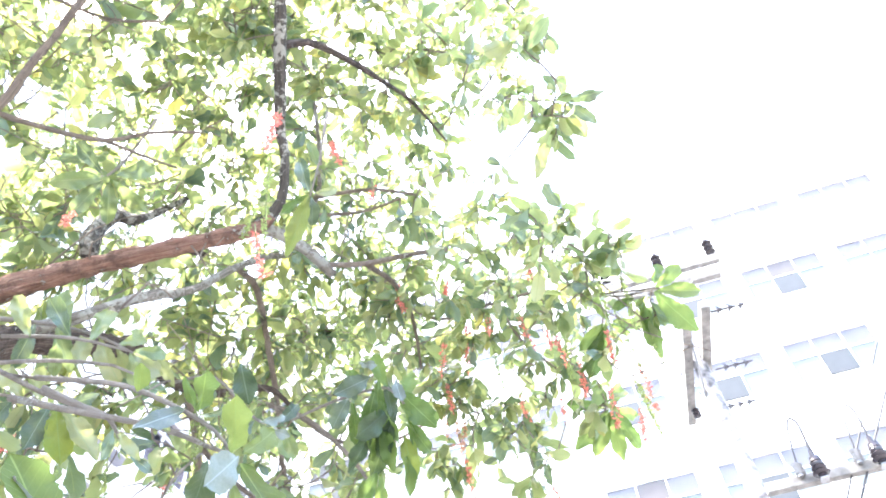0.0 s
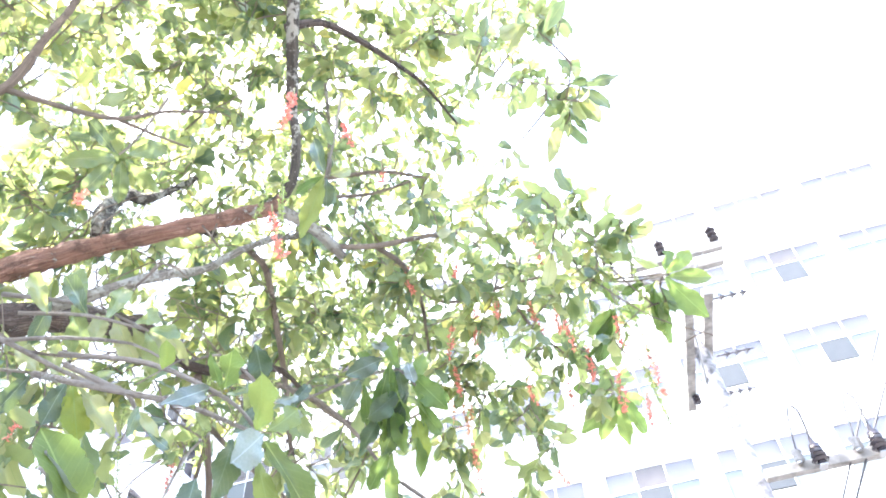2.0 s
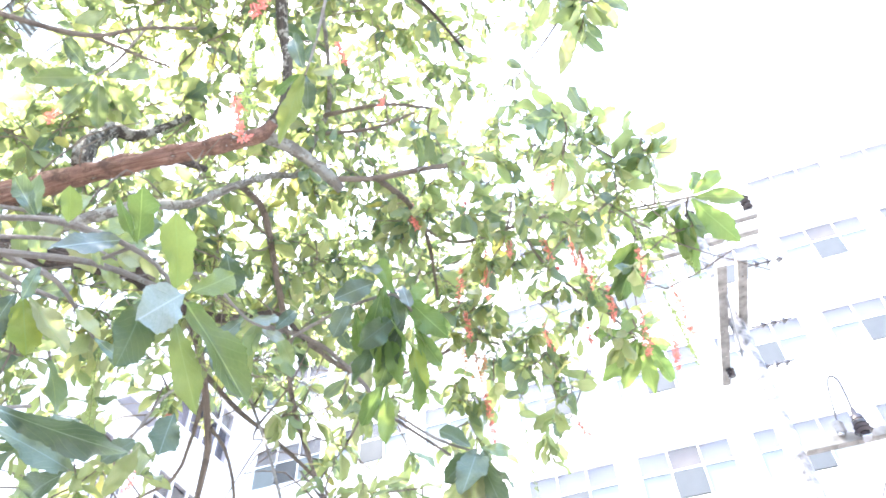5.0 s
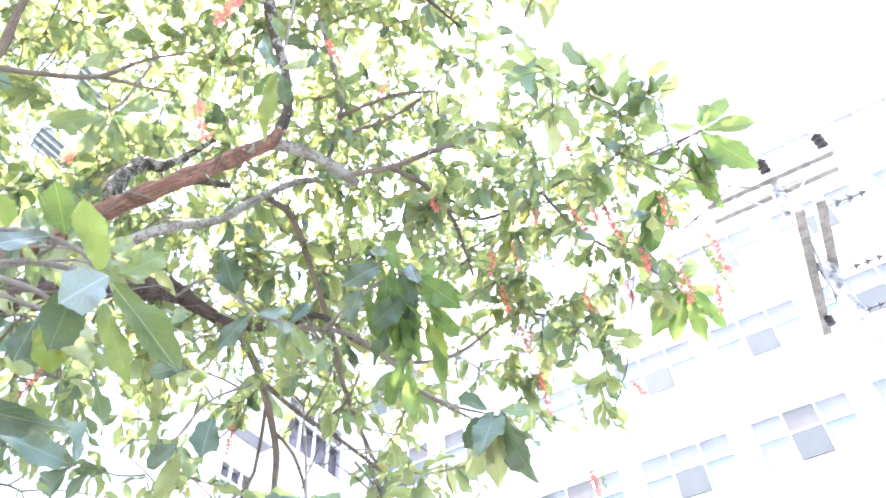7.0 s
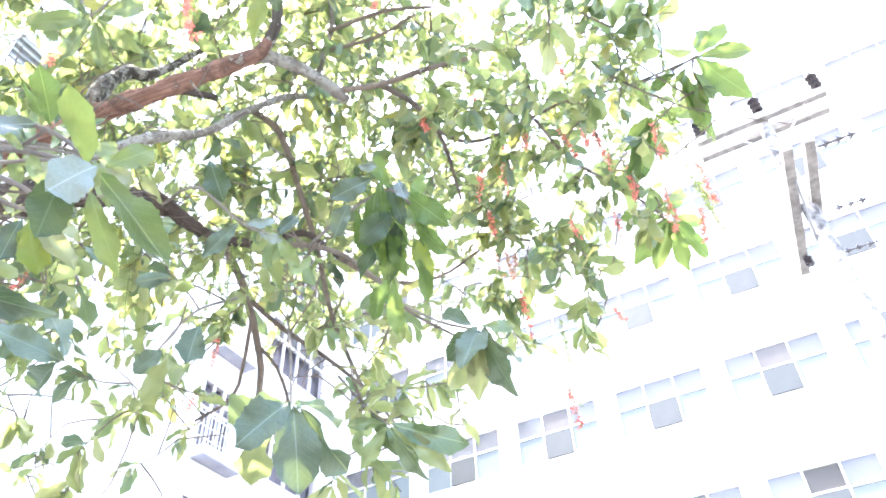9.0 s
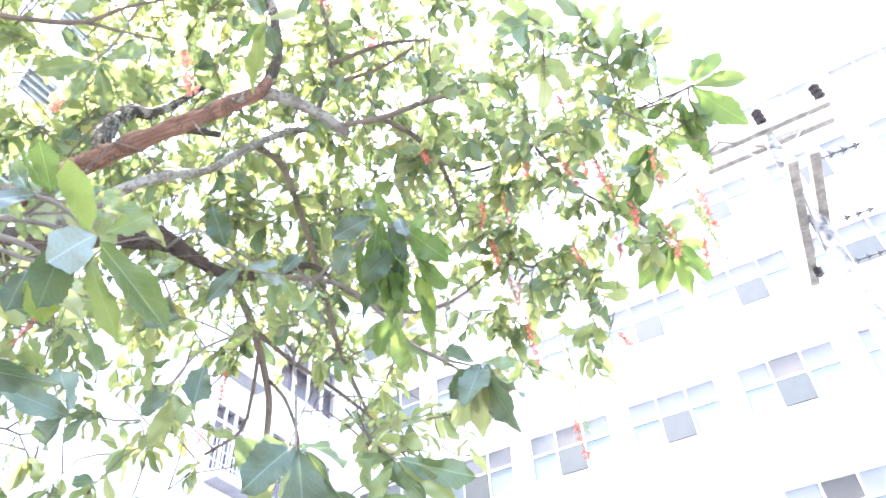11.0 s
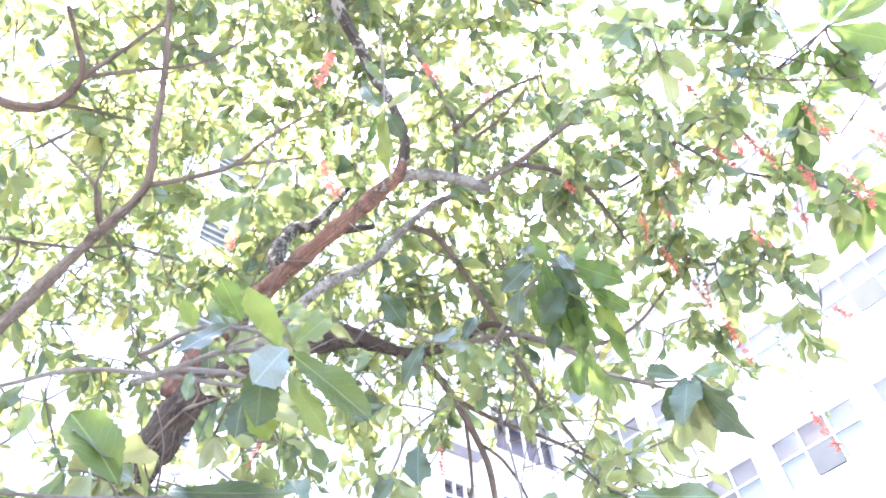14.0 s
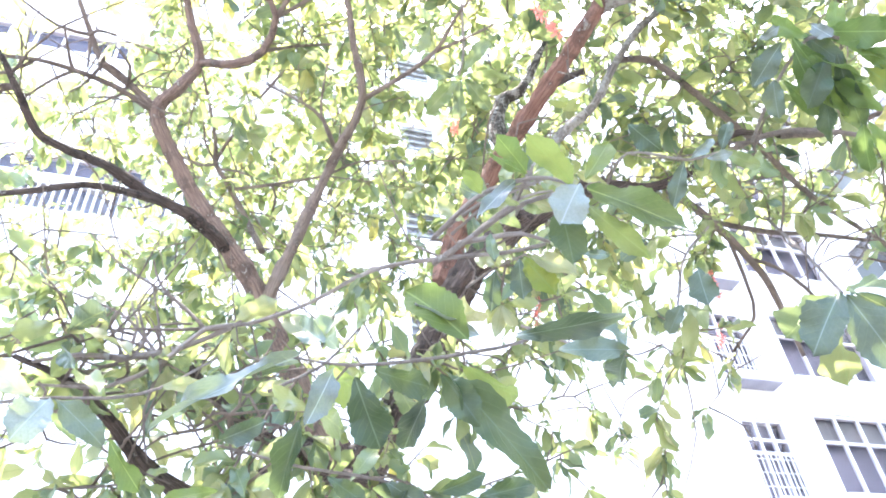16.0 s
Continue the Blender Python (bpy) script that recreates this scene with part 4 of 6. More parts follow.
limb("twig", BARK_TWIG, [(-1.437, 0.925, 2.660, 0.0052), (-1.576, 0.928, 2.775, 0.0046), (-1.663, 0.993, 2.911, 0.0039), (-1.754, 1.030, 3.018, 0.0031)])
limb("twig", BARK_TWIG, [(-1.524, 1.221, 2.532, 0.0052), (-1.552, 1.246, 2.609, 0.0044), (-1.585, 1.280, 2.642, 0.0036), (-1.587, 1.315, 2.732, 0.0028)])
limb("twig", BARK_TWIG, [(-1.437, 0.925, 2.660, 0.0052), (-1.580, 0.821, 2.753, 0.0046), (-1.697, 0.716, 2.783, 0.0039), (-1.775, 0.587, 2.874, 0.0031)])
limb("twig", BARK_TWIG, [(-1.518, 1.124, 2.551, 0.0052), (-1.692, 1.051, 2.591, 0.0046), (-1.822, 0.928, 2.621, 0.0039), (-1.960, 0.850, 2.621, 0.0031)])
limb("twig", BARK_TWIG, [(-1.437, 0.925, 2.660, 0.0052), (-1.635, 0.934, 2.746, 0.0047), (-1.830, 0.982, 2.735, 0.0040), (-1.996, 1.065, 2.789, 0.0032)])
limb("twig", BARK_TWIG, [(-1.524, 1.221, 2.532, 0.0052), (-1.699, 1.303, 2.611, 0.0047), (-1.868, 1.404, 2.589, 0.0040), (-2.029, 1.482, 2.560, 0.0031)])
limb("twig", BARK_TWIG, [(-1.426, 0.829, 2.647, 0.0052), (-1.483, 0.701, 2.729, 0.0045), (-1.450, 0.589, 2.884, 0.0037), (-1.466, 0.506, 2.971, 0.0029)])
limb("twig", BARK_TWIG, [(-1.524, 1.221, 2.532, 0.0052), (-1.605, 1.173, 2.520, 0.0044), (-1.657, 1.179, 2.525, 0.0036), (-1.725, 1.133, 2.478, 0.0028)])
limb("twig", BARK_TWIG, [(-1.426, 0.829, 2.647, 0.0052), (-1.612, 0.833, 2.699, 0.0046), (-1.734, 0.938, 2.773, 0.0039), (-1.894, 0.980, 2.768, 0.0031)])
limb("twig", BARK_TWIG, [(-1.426, 0.829, 2.647, 0.0052), (-1.504, 0.710, 2.688, 0.0045), (-1.596, 0.671, 2.677, 0.0037), (-1.645, 0.558, 2.707, 0.0029)])
limb("twig", BARK_TWIG, [(-1.437, 0.925, 2.660, 0.0052), (-1.474, 0.766, 2.737, 0.0045), (-1.463, 0.650, 2.847, 0.0037), (-1.455, 0.506, 2.930, 0.0029)])
limb("twig", BARK_TWIG, [(-1.437, 0.925, 2.660, 0.0052), (-1.523, 0.844, 2.763, 0.0046), (-1.583, 0.740, 2.822, 0.0038), (-1.651, 0.670, 2.887, 0.0030)])
limb("twig", BARK_TWIG, [(-1.391, 1.025, 2.755, 0.0052), (-1.460, 0.917, 2.899, 0.0046), (-1.479, 0.730, 3.029, 0.0039), (-1.498, 0.623, 3.153, 0.0030)])
limb("twig", BARK_TWIG, [(-1.518, 1.124, 2.551, 0.0052), (-1.651, 1.161, 2.666, 0.0046), (-1.752, 1.175, 2.749, 0.0039), (-1.846, 1.219, 2.842, 0.0031)])
limb("twig", BARK_TWIG, [(-1.831, 0.076, 4.206, 0.0085), (-1.836, -0.017, 4.138, 0.0071), (-1.859, -0.089, 3.961, 0.0041)])
limb("twig", BARK_TWIG, [(-1.779, 0.274, 4.321, 0.0085), (-1.739, 0.258, 4.322, 0.0071), (-1.566, 0.245, 4.335, 0.0041)])
limb("twig", BARK_TWIG, [(-1.779, 0.274, 4.321, 0.0085), (-1.798, 0.196, 4.255, 0.0071), (-1.926, 0.054, 4.220, 0.0044)])
limb("twig", BARK_TWIG, [(-1.755, 0.380, 4.377, 0.0085), (-1.753, 0.419, 4.363, 0.0071), (-1.870, 0.468, 4.444, 0.0044)])
limb("twig", BARK_TWIG, [(-1.755, 0.380, 4.377, 0.0085), (-1.714, 0.379, 4.383, 0.0071), (-1.596, 0.414, 4.155, 0.0040)])
limb("twig", BARK_TWIG, [(-1.738, 0.129, 4.300, 0.0085), (-1.717, 0.044, 4.260, 0.0071), (-1.650, -0.109, 4.207, 0.0042)])
limb("twig", BARK_TWIG, [(-1.657, 0.322, 4.436, 0.0085), (-1.612, 0.197, 4.398, 0.0071), (-1.552, -0.026, 4.510, 0.0044)])
limb("twig", BARK_TWIG, [(-1.831, 0.076, 4.206, 0.0085), (-1.806, 0.022, 4.178, 0.0071), (-1.755, 0.004, 4.003, 0.0041)])
limb("twig", BARK_TWIG, [(-1.823, 0.489, 4.350, 0.0085), (-1.854, 0.459, 4.293, 0.0071), (-1.704, 0.397, 4.065, 0.0040)])
limb("twig", BARK_TWIG, [(-1.755, 0.380, 4.377, 0.0085), (-1.804, 0.327, 4.290, 0.0071), (-1.708, 0.316, 4.088, 0.0040)])
limb("twig", BARK_TWIG, [(-1.831, 0.076, 4.206, 0.0085), (-1.812, -0.012, 4.159, 0.0071), (-1.868, -0.184, 4.147, 0.0043)])
limb("twig", BARK_TWIG, [(-1.657, 0.322, 4.436, 0.0085), (-1.629, 0.351, 4.437, 0.0071), (-1.744, 0.391, 4.594, 0.0045)])
limb("twig", BARK_TWIG, [(-1.657, 0.322, 4.436, 0.0085), (-1.693, 0.348, 4.391, 0.0071), (-1.718, 0.398, 4.266, 0.0041)])
limb("twig", BARK_TWIG, [(-1.823, 0.489, 4.350, 0.0085), (-1.747, 0.491, 4.384, 0.0071), (-1.625, 0.448, 4.339, 0.0041)])
limb("twig", BARK_TWIG, [(-1.657, 0.322, 4.436, 0.0085), (-1.696, 0.326, 4.375, 0.0071), (-1.731, 0.335, 4.296, 0.0042)])
limb("twig", BARK_TWIG, [(-1.738, 0.129, 4.300, 0.0085), (-1.767, 0.028, 4.214, 0.0071), (-1.636, -0.084, 3.969, 0.0040)])
limb("branch", BARK_TWIG, [(-2.496, 1.183, 4.020, 0.0195), (-2.559, 1.030, 4.393, 0.0164), (-2.486, 0.940, 4.497, 0.0149), (-2.437, 0.877, 4.567, 0.0149), (-2.342, 0.863, 4.650, 0.0104), (-2.124, 0.764, 4.874, 0.0074), (-1.979, 0.669, 5.038, 0.0060)])
limb("twig", BARK_TWIG, [(-2.437, 0.877, 4.567, 0.0104), (-2.348, 0.917, 4.617, 0.0089), (-2.259, 0.971, 4.661, 0.0060)])
limb("twig", BARK_TWIG, [(-2.440, 0.889, 4.559, 0.0089), (-2.479, 0.792, 4.577, 0.0089), (-2.483, 0.699, 4.621, 0.0060), (-2.497, 0.598, 4.662, 0.0045)])
limb("twig", BARK_TWIG, [(-2.452, 0.912, 4.538, 0.0074), (-2.426, 0.999, 4.514, 0.0074), (-2.417, 1.079, 4.480, 0.0045)])
limb("twig", BARK_TWIG, [(-2.431, 0.874, 4.573, 0.0074), (-2.374, 0.809, 4.652, 0.0060), (-2.266, 0.779, 4.753, 0.0045), (-2.232, 0.686, 4.828, 0.0030)])
limb("twig", BARK_TWIG, [(-2.521, 0.966, 4.455, 0.0089), (-2.407, 1.191, 4.431, 0.0089), (-2.264, 1.453, 4.411, 0.0074), (-2.138, 1.621, 4.425, 0.0060), (-2.046, 1.842, 4.385, 0.0045)])
limb("twig", BARK_TWIG, [(-2.407, 1.191, 4.431, 0.0074), (-2.448, 1.220, 4.384, 0.0074), (-2.513, 1.215, 4.334, 0.0060)])
limb("twig", BARK_TWIG, [(-1.913, 1.076, 4.538, 0.0070), (-1.847, 1.120, 4.568, 0.0084), (-1.770, 1.173, 4.603, 0.0042)])
limb("twig", BARK_TWIG, [(-1.755, 1.428, 4.072, 0.0077), (-1.668, 1.355, 4.178, 0.0064), (-1.576, 1.347, 4.255, 0.0051), (-1.488, 1.351, 4.324, 0.0038)])
spray([(-0.773, 1.537, 2.579, 0.0075), (-0.599, 1.560, 2.506, 0.0065), (-0.422, 1.585, 2.434, 0.0055), (-0.334, 1.621, 2.390, 0.0042), (-0.289, 1.640, 2.370, 0.0030)],
      [(-0.290, 1.639, 2.370, -0.220, 1.539, 2.394, 0.38, 20, 4),
       (-0.281, 1.645, 2.370, -0.298, 1.603, 2.295, 0.90, 10, 2),
       (-0.332, 1.627, 2.362, -0.345, 1.640, 2.255, 0.72, -15, 1),
       (-0.284, 1.657, 2.361, -0.210, 1.769, 2.237, 0.36, -20, 5),
       (-0.296, 1.660, 2.331, -0.285, 1.733, 2.219, 0.38, 15, 5),
       (-0.284, 1.660, 2.385, -0.238, 1.704, 2.449, 0.50, 10, 5),
       (-0.269, 1.717, 2.305, -0.236, 1.765, 2.239, 0.22, 30, 2)])
spray([(-0.291, 1.637, 2.372, 0.0030), (-0.314, 1.608, 2.408, 0.0036), (-0.362, 1.570, 2.441, 0.0045), (-0.500, 1.545, 2.528, 0.0055), (-0.701, 1.517, 2.593, 0.0065)],
      [(-0.340, 1.583, 2.440, -0.276, 1.506, 2.454, 0.40, 25, 4),
       (-0.342, 1.580, 2.442, -0.329, 1.509, 2.457, 0.34, -25, 4),
       (-0.451, 1.538, 2.489, -0.413, 1.495, 2.505, 0.62, 15, 4),
       (-0.359, 1.569, 2.442, -0.371, 1.494, 2.364, 0.38, 20, 2),
       (-0.334, 1.584, 2.442, -0.312, 1.574, 2.481, 0.45, 10, 3),
       (-0.335, 1.592, 2.437, -0.282, 1.629, 2.470, 0.25, 10, 0),
       (-0.398, 1.584, 2.418, -0.384, 1.544, 2.411, 0.40, 10, 0)])
spray([(-0.422, 1.585, 2.434, 0.0036), (-0.345, 1.583, 2.438, 0.0028)],
      [(-0.511, 1.569, 2.447, -0.513, 1.569, 2.384, 0.40, 10, 0),
       (-0.398, 1.591, 2.414, -0.374, 1.611, 2.385, 0.50, 10, 0)])
spray([(-0.785, 1.608, 2.664, 0.0069), (-0.717, 1.675, 2.637, 0.0067), (-0.725, 1.750, 2.668, 0.0062), (-0.781, 1.855, 2.709, 0.0051), (-0.836, 1.974, 2.736, 0.0038)],
      [(-0.781, 1.855, 2.709, -0.734, 1.901, 2.652, 0.40, 0, 0),
       (-0.836, 1.974, 2.736, -0.808, 2.045, 2.718, 0.40, 0, -1)])
spray([(-1.040, 2.281, 3.271, 0.0050), (-0.826, 2.234, 3.193, 0.0046), (-0.714, 2.343, 3.066, 0.0044), (-0.752, 2.529, 3.191, 0.0038)],
      [(-0.658, 2.130, 3.108, -0.650, 2.191, 3.004, 0.70, 10, 1),
       (-0.696, 2.310, 3.029, -0.768, 2.275, 2.914, 0.42, 10, 3),
       (-0.685, 2.318, 3.031, -0.632, 2.401, 3.086, 0.30, 20, 2),
       (-0.699, 2.475, 3.125, -0.681, 2.581, 3.049, 0.40, 0, 0),
       (-0.685, 2.391, 3.052, -0.642, 2.447, 3.040, 0.50, 20, 2),
       (-0.978, 2.240, 3.204, -0.988, 2.141, 3.254, 0.40, 0, 0),
       (-0.726, 2.503, 3.158, -0.666, 2.531, 3.253, 0.45, 0, -1)])
spray([(-1.344, 3.287, 3.601, 0.0067), (-0.860, 2.795, 2.896, 0.0048), (-0.622, 2.550, 2.521, 0.0039)],
      [(-0.625, 2.546, 2.524, -0.686, 2.440, 2.383, 0.66, 15, 3),
       (-0.619, 2.556, 2.517, -0.619, 2.621, 2.304, 0.66, -10, 3),
       (-0.631, 2.542, 2.524, -0.880, 2.570, 2.574, 0.30, 50, -1),
       (-0.613, 2.555, 2.525, -0.580, 2.759, 2.575, 0.30, -50, -1),
       (-0.632, 2.544, 2.520, -0.813, 2.625, 2.371, 0.30, 40, -1),
       (-0.607, 2.559, 2.526, -0.605, 2.781, 2.396, 0.35, 40, -1)])
spray([(-1.439, 3.049, 3.582, 0.0065), (-1.276, 2.709, 3.208, 0.0055), (-1.202, 2.542, 2.910, 0.0040)],
      [(-1.191, 2.556, 2.910, -1.274, 2.518, 2.837, 0.60, 20, 3),
       (-1.188, 2.571, 2.900, -1.314, 2.619, 2.772, 0.40, -10, -1),
       (-1.155, 2.640, 3.054, -1.154, 2.620, 2.892, 0.66, 20, 3),
       (-1.200, 2.555, 2.899, -1.295, 2.754, 2.957, 0.35, 40, -1)])
spray([(-1.011, 1.851, 2.604, 0.0046), (-0.834, 1.938, 2.421, 0.0034), (-0.764, 1.986, 2.383, 0.0027)],
      [(-0.765, 1.987, 2.382, -0.780, 1.839, 2.385, 0.50, 10, 3),
       (-0.769, 1.984, 2.378, -0.942, 2.023, 2.378, 0.40, 20, -1),
       (-0.796, 2.008, 2.420, -0.851, 1.978, 2.556, 0.40, 50, -1)])
spray([(-0.859, 2.823, 3.437, 0.0066), (-0.576, 2.688, 3.359, 0.0060), (-0.371, 2.632, 3.299, 0.0057), (-0.328, 2.686, 3.253, 0.0047)],
      [(-0.415, 2.577, 3.320, -0.511, 2.510, 3.231, 0.58, 10, 3),
       (-0.503, 2.585, 3.262, -0.569, 2.598, 3.158, 0.60, 20, 3),
       (-0.389, 2.672, 3.232, -0.480, 2.628, 3.112, 0.64, -10, 1),
       (-0.347, 2.672, 3.316, -0.241, 2.754, 3.171, 0.50, 15, 6),
       (-0.338, 2.682, 3.251, -0.301, 2.772, 3.163, 0.36, -25, 6),
       (-0.422, 2.718, 3.197, -0.411, 2.782, 3.061, 0.50, 10, 6),
       (-0.466, 2.724, 3.192, -0.560, 2.727, 3.071, 0.50, 25, 1),
       (-0.363, 2.765, 3.188, -0.348, 2.857, 3.047, 0.42, -15, 6)])
spray([],
      [(-0.464, 2.803, 3.075, -0.502, 2.892, 2.917, 0.36, 0, 6),
       (-0.471, 2.795, 3.078, -0.569, 2.832, 2.965, 0.42, 20, 6),
       (-0.369, 2.812, 3.125, -0.376, 2.895, 3.002, 0.42, -20, 6),
       (-0.336, 2.618, 3.318, -0.316, 2.628, 3.224, 0.50, 10, 2),
       (-0.452, 2.547, 3.381, -0.384, 2.560, 3.351, 0.42, 30, 2),
       (-0.256, 2.731, 3.262, -0.232, 2.793, 3.217, 0.42, 0, 6),
       (-0.369, 2.628, 3.293, -0.412, 2.577, 3.439, 0.42, 0, 6),
       (-0.350, 2.723, 3.295, -0.292, 2.729, 3.439, 0.40, 0, 6)])
spray([],
      [(-0.401, 2.643, 3.256, -0.391, 2.785, 3.131, 0.40, 30, 6),
       (-0.456, 2.658, 3.271, -0.475, 2.760, 3.103, 0.40, -20, 6),
       (-0.367, 2.696, 3.229, -0.511, 2.815, 3.060, 0.36, 10, 1),
       (-0.335, 2.732, 3.215, -0.287, 2.848, 3.127, 0.45, 10, 6),
       (-0.504, 2.625, 3.269, -0.527, 2.734, 3.157, 0.40, 0, 6),
       (-0.433, 2.589, 3.282, -0.509, 2.557, 3.377, 0.40, 0, 6)])
spray([],
      [(-0.393, 2.604, 3.320, -0.440, 2.690, 3.188, 0.46, 20, 6),
       (-0.381, 2.623, 3.347, -0.373, 2.725, 3.213, 0.44, -15, 1),
       (-0.399, 2.586, 3.266, -0.468, 2.657, 3.144, 0.42, 10, 6),
       (-0.396, 2.700, 3.313, -0.441, 2.811, 3.160, 0.40, 15, 6)])
spray([(-0.440, 2.845, 2.976, 0.0046), (-0.319, 2.840, 2.859, 0.0043), (-0.191, 2.818, 2.764, 0.0033)],
      [(-0.187, 2.820, 2.763, -0.274, 2.788, 2.676, 0.55, 10, 1),
       (-0.188, 2.823, 2.760, -0.319, 2.902, 2.627, 0.45, -20, -1),
       (-0.183, 2.827, 2.757, -0.247, 2.911, 2.590, 0.42, 10, -1),
       (-0.177, 2.828, 2.758, -0.144, 2.918, 2.575, 0.50, 20, 3),
       (-0.184, 2.822, 2.763, -0.194, 2.751, 2.637, 0.70, 0, 3),
       (-0.168, 2.827, 2.766, -0.133, 2.991, 2.702, 0.35, 30, -1),
       (-0.171, 2.821, 2.771, -0.095, 2.930, 2.810, 0.35, 0, -1),
       (-0.193, 2.812, 2.771, -0.290, 2.791, 2.870, 0.40, 20, -1)])
spray([(0.272, 3.766, 3.942, 0.0067), (0.365, 3.842, 3.837, 0.0054)],
      [(0.361, 3.847, 3.832, 0.158, 3.887, 3.689, 0.42, 10, 6),
       (0.364, 3.852, 3.827, 0.233, 3.937, 3.638, 0.38, -10, 6),
       (0.371, 3.855, 3.825, 0.358, 3.971, 3.609, 0.40, 15, 6),
       (0.377, 3.853, 3.828, 0.474, 3.989, 3.664, 0.32, -15, 6),
       (0.354, 3.839, 3.841, 0.162, 3.812, 3.912, 0.32, 20, 6),
       (0.380, 3.848, 3.833, 0.511, 3.969, 3.831, 0.40, 0, 6),
       (0.375, 3.839, 3.843, 0.477, 3.836, 3.980, 0.42, 0, 6),
       (0.367, 3.836, 3.845, 0.322, 3.795, 4.015, 0.40, 0, 6)])
spray([(0.398, 3.224, 4.058, 0.0062), (0.564, 3.117, 3.884, 0.0047), (0.663, 3.025, 3.784, 0.0044), (0.698, 2.995, 3.752, 0.0033)],
      [(0.700, 2.990, 3.754, 0.835, 2.971, 3.824, 0.44, 10, 6),
       (0.700, 2.998, 3.748, 0.881, 3.027, 3.706, 0.42, -10, 5),
       (0.694, 3.003, 3.746, 0.799, 3.121, 3.577, 0.46, 15, 6),
       (0.694, 2.996, 3.773, 0.758, 3.003, 3.905, 0.40, 30, 6),
       (0.655, 3.040, 3.773, 0.598, 3.069, 3.750, 0.40, 0, 5),
       (0.636, 3.076, 3.778, 0.639, 3.246, 3.590, 0.36, 10, 6),
       (0.620, 3.099, 3.781, 0.664, 3.225, 3.669, 0.45, -20, 6),
       (0.615, 3.099, 3.804, 0.682, 3.217, 3.734, 0.40, 10, 6)])
spray([],
      [(0.613, 3.081, 3.818, 0.506, 3.085, 3.794, 0.42, 10, 6)])
spray([(0.472, 3.264, 4.010, 0.0050), (0.484, 3.324, 3.950, 0.0049)],
      [(0.468, 3.330, 3.947, 0.311, 3.396, 3.876, 0.35, 10, 6),
       (0.475, 3.337, 3.939, 0.320, 3.501, 3.770, 0.36, 0, 6),
       (0.483, 3.333, 3.941, 0.566, 3.391, 3.889, 0.35, 10, 6),
       (0.474, 3.321, 3.955, 0.448, 3.287, 4.095, 0.40, 0, 6),
       (0.494, 3.327, 3.945, 0.637, 3.436, 3.963, 0.35, 0, 6),
       (0.471, 3.336, 3.940, 0.307, 3.437, 3.773, 0.35, -20, 6)])
spray([(-0.071, 3.789, 3.853, 0.0054), (-0.040, 3.847, 3.781, 0.0054)],
      [(-0.040, 3.847, 3.781, 0.113, 3.850, 3.674, 0.36, 20, 0),
       (-0.053, 3.846, 3.780, -0.067, 3.946, 3.652, 0.40, 0, 5),
       (-0.036, 3.842, 3.786, -0.048, 3.752, 3.885, 0.40, 0, 0)])
spray([(-0.308, 1.879, 4.025, 0.0055), (-0.341, 1.916, 3.767, 0.0045), (-0.372, 1.937, 3.594, 0.0032)],
      [(-0.376, 1.937, 3.592, -0.486, 2.020, 3.438, 0.36, 15, 5),
       (-0.369, 1.939, 3.594, -0.396, 2.029, 3.553, 0.55, -20, 3),
       (-0.381, 1.931, 3.595, -0.497, 1.952, 3.575, 0.36, 25, 6),
       (-0.357, 1.935, 3.601, -0.286, 1.983, 3.647, 0.40, 10, 0),
       (-0.372, 1.926, 3.601, -0.383, 1.840, 3.712, 0.42, -10, 0),
       (-0.347, 1.919, 3.738, -0.345, 1.839, 3.789, 0.40, 10, 0)])
spray([(-1.227, 1.938, 4.646, 0.0069), (-1.312, 1.945, 4.349, 0.0065), (-1.339, 1.920, 4.212, 0.0050)],
      [(-1.359, 1.913, 4.200, -1.448, 1.789, 4.044, 0.40, 0, 0),
       (-1.357, 1.928, 4.196, -1.481, 1.941, 4.030, 0.40, 20, 0),
       (-1.342, 1.943, 4.201, -1.412, 2.082, 4.093, 0.42, 0, 0),
       (-1.329, 1.951, 4.208, -1.278, 2.134, 4.169, 0.40, 10, 0),
       (-1.316, 1.942, 4.220, -1.212, 2.035, 4.380, 0.40, 0, 0),
       (-1.351, 1.903, 4.210, -1.427, 1.779, 4.321, 0.40, 0, 0)])
spray([(-0.686, 1.787, 2.377, 0.0031), (-0.556, 1.611, 2.220, 0.0031), (-0.500, 1.501, 2.153, 0.0033), (-0.483, 1.395, 2.114, 0.0032), (-0.513, 1.292, 2.113, 0.0028), (-0.527, 1.205, 2.127, 0.0018)],
      [(-0.527, 1.210, 2.127, -0.538, 1.003, 2.026, 0.22, 25, 2),
       (-0.502, 1.267, 2.099, -0.496, 1.236, 2.005, 0.56, -20, 2),
       (-0.519, 1.302, 2.098, -0.570, 1.352, 2.001, 0.60, 10, 1),
       (-0.508, 1.330, 2.105, -0.543, 1.433, 2.101, 0.45, 20, 1),
       (-0.471, 1.429, 2.101, -0.508, 1.615, 1.931, 0.34, -20, 1),
       (-0.476, 1.464, 2.114, -0.557, 1.599, 2.078, 0.34, 30, 4),
       (-0.570, 1.231, 2.050, -0.646, 1.199, 1.945, 0.34, 25, 1),
       (-0.431, 1.553, 2.146, -0.344, 1.711, 2.137, 0.30, 15, 3)])
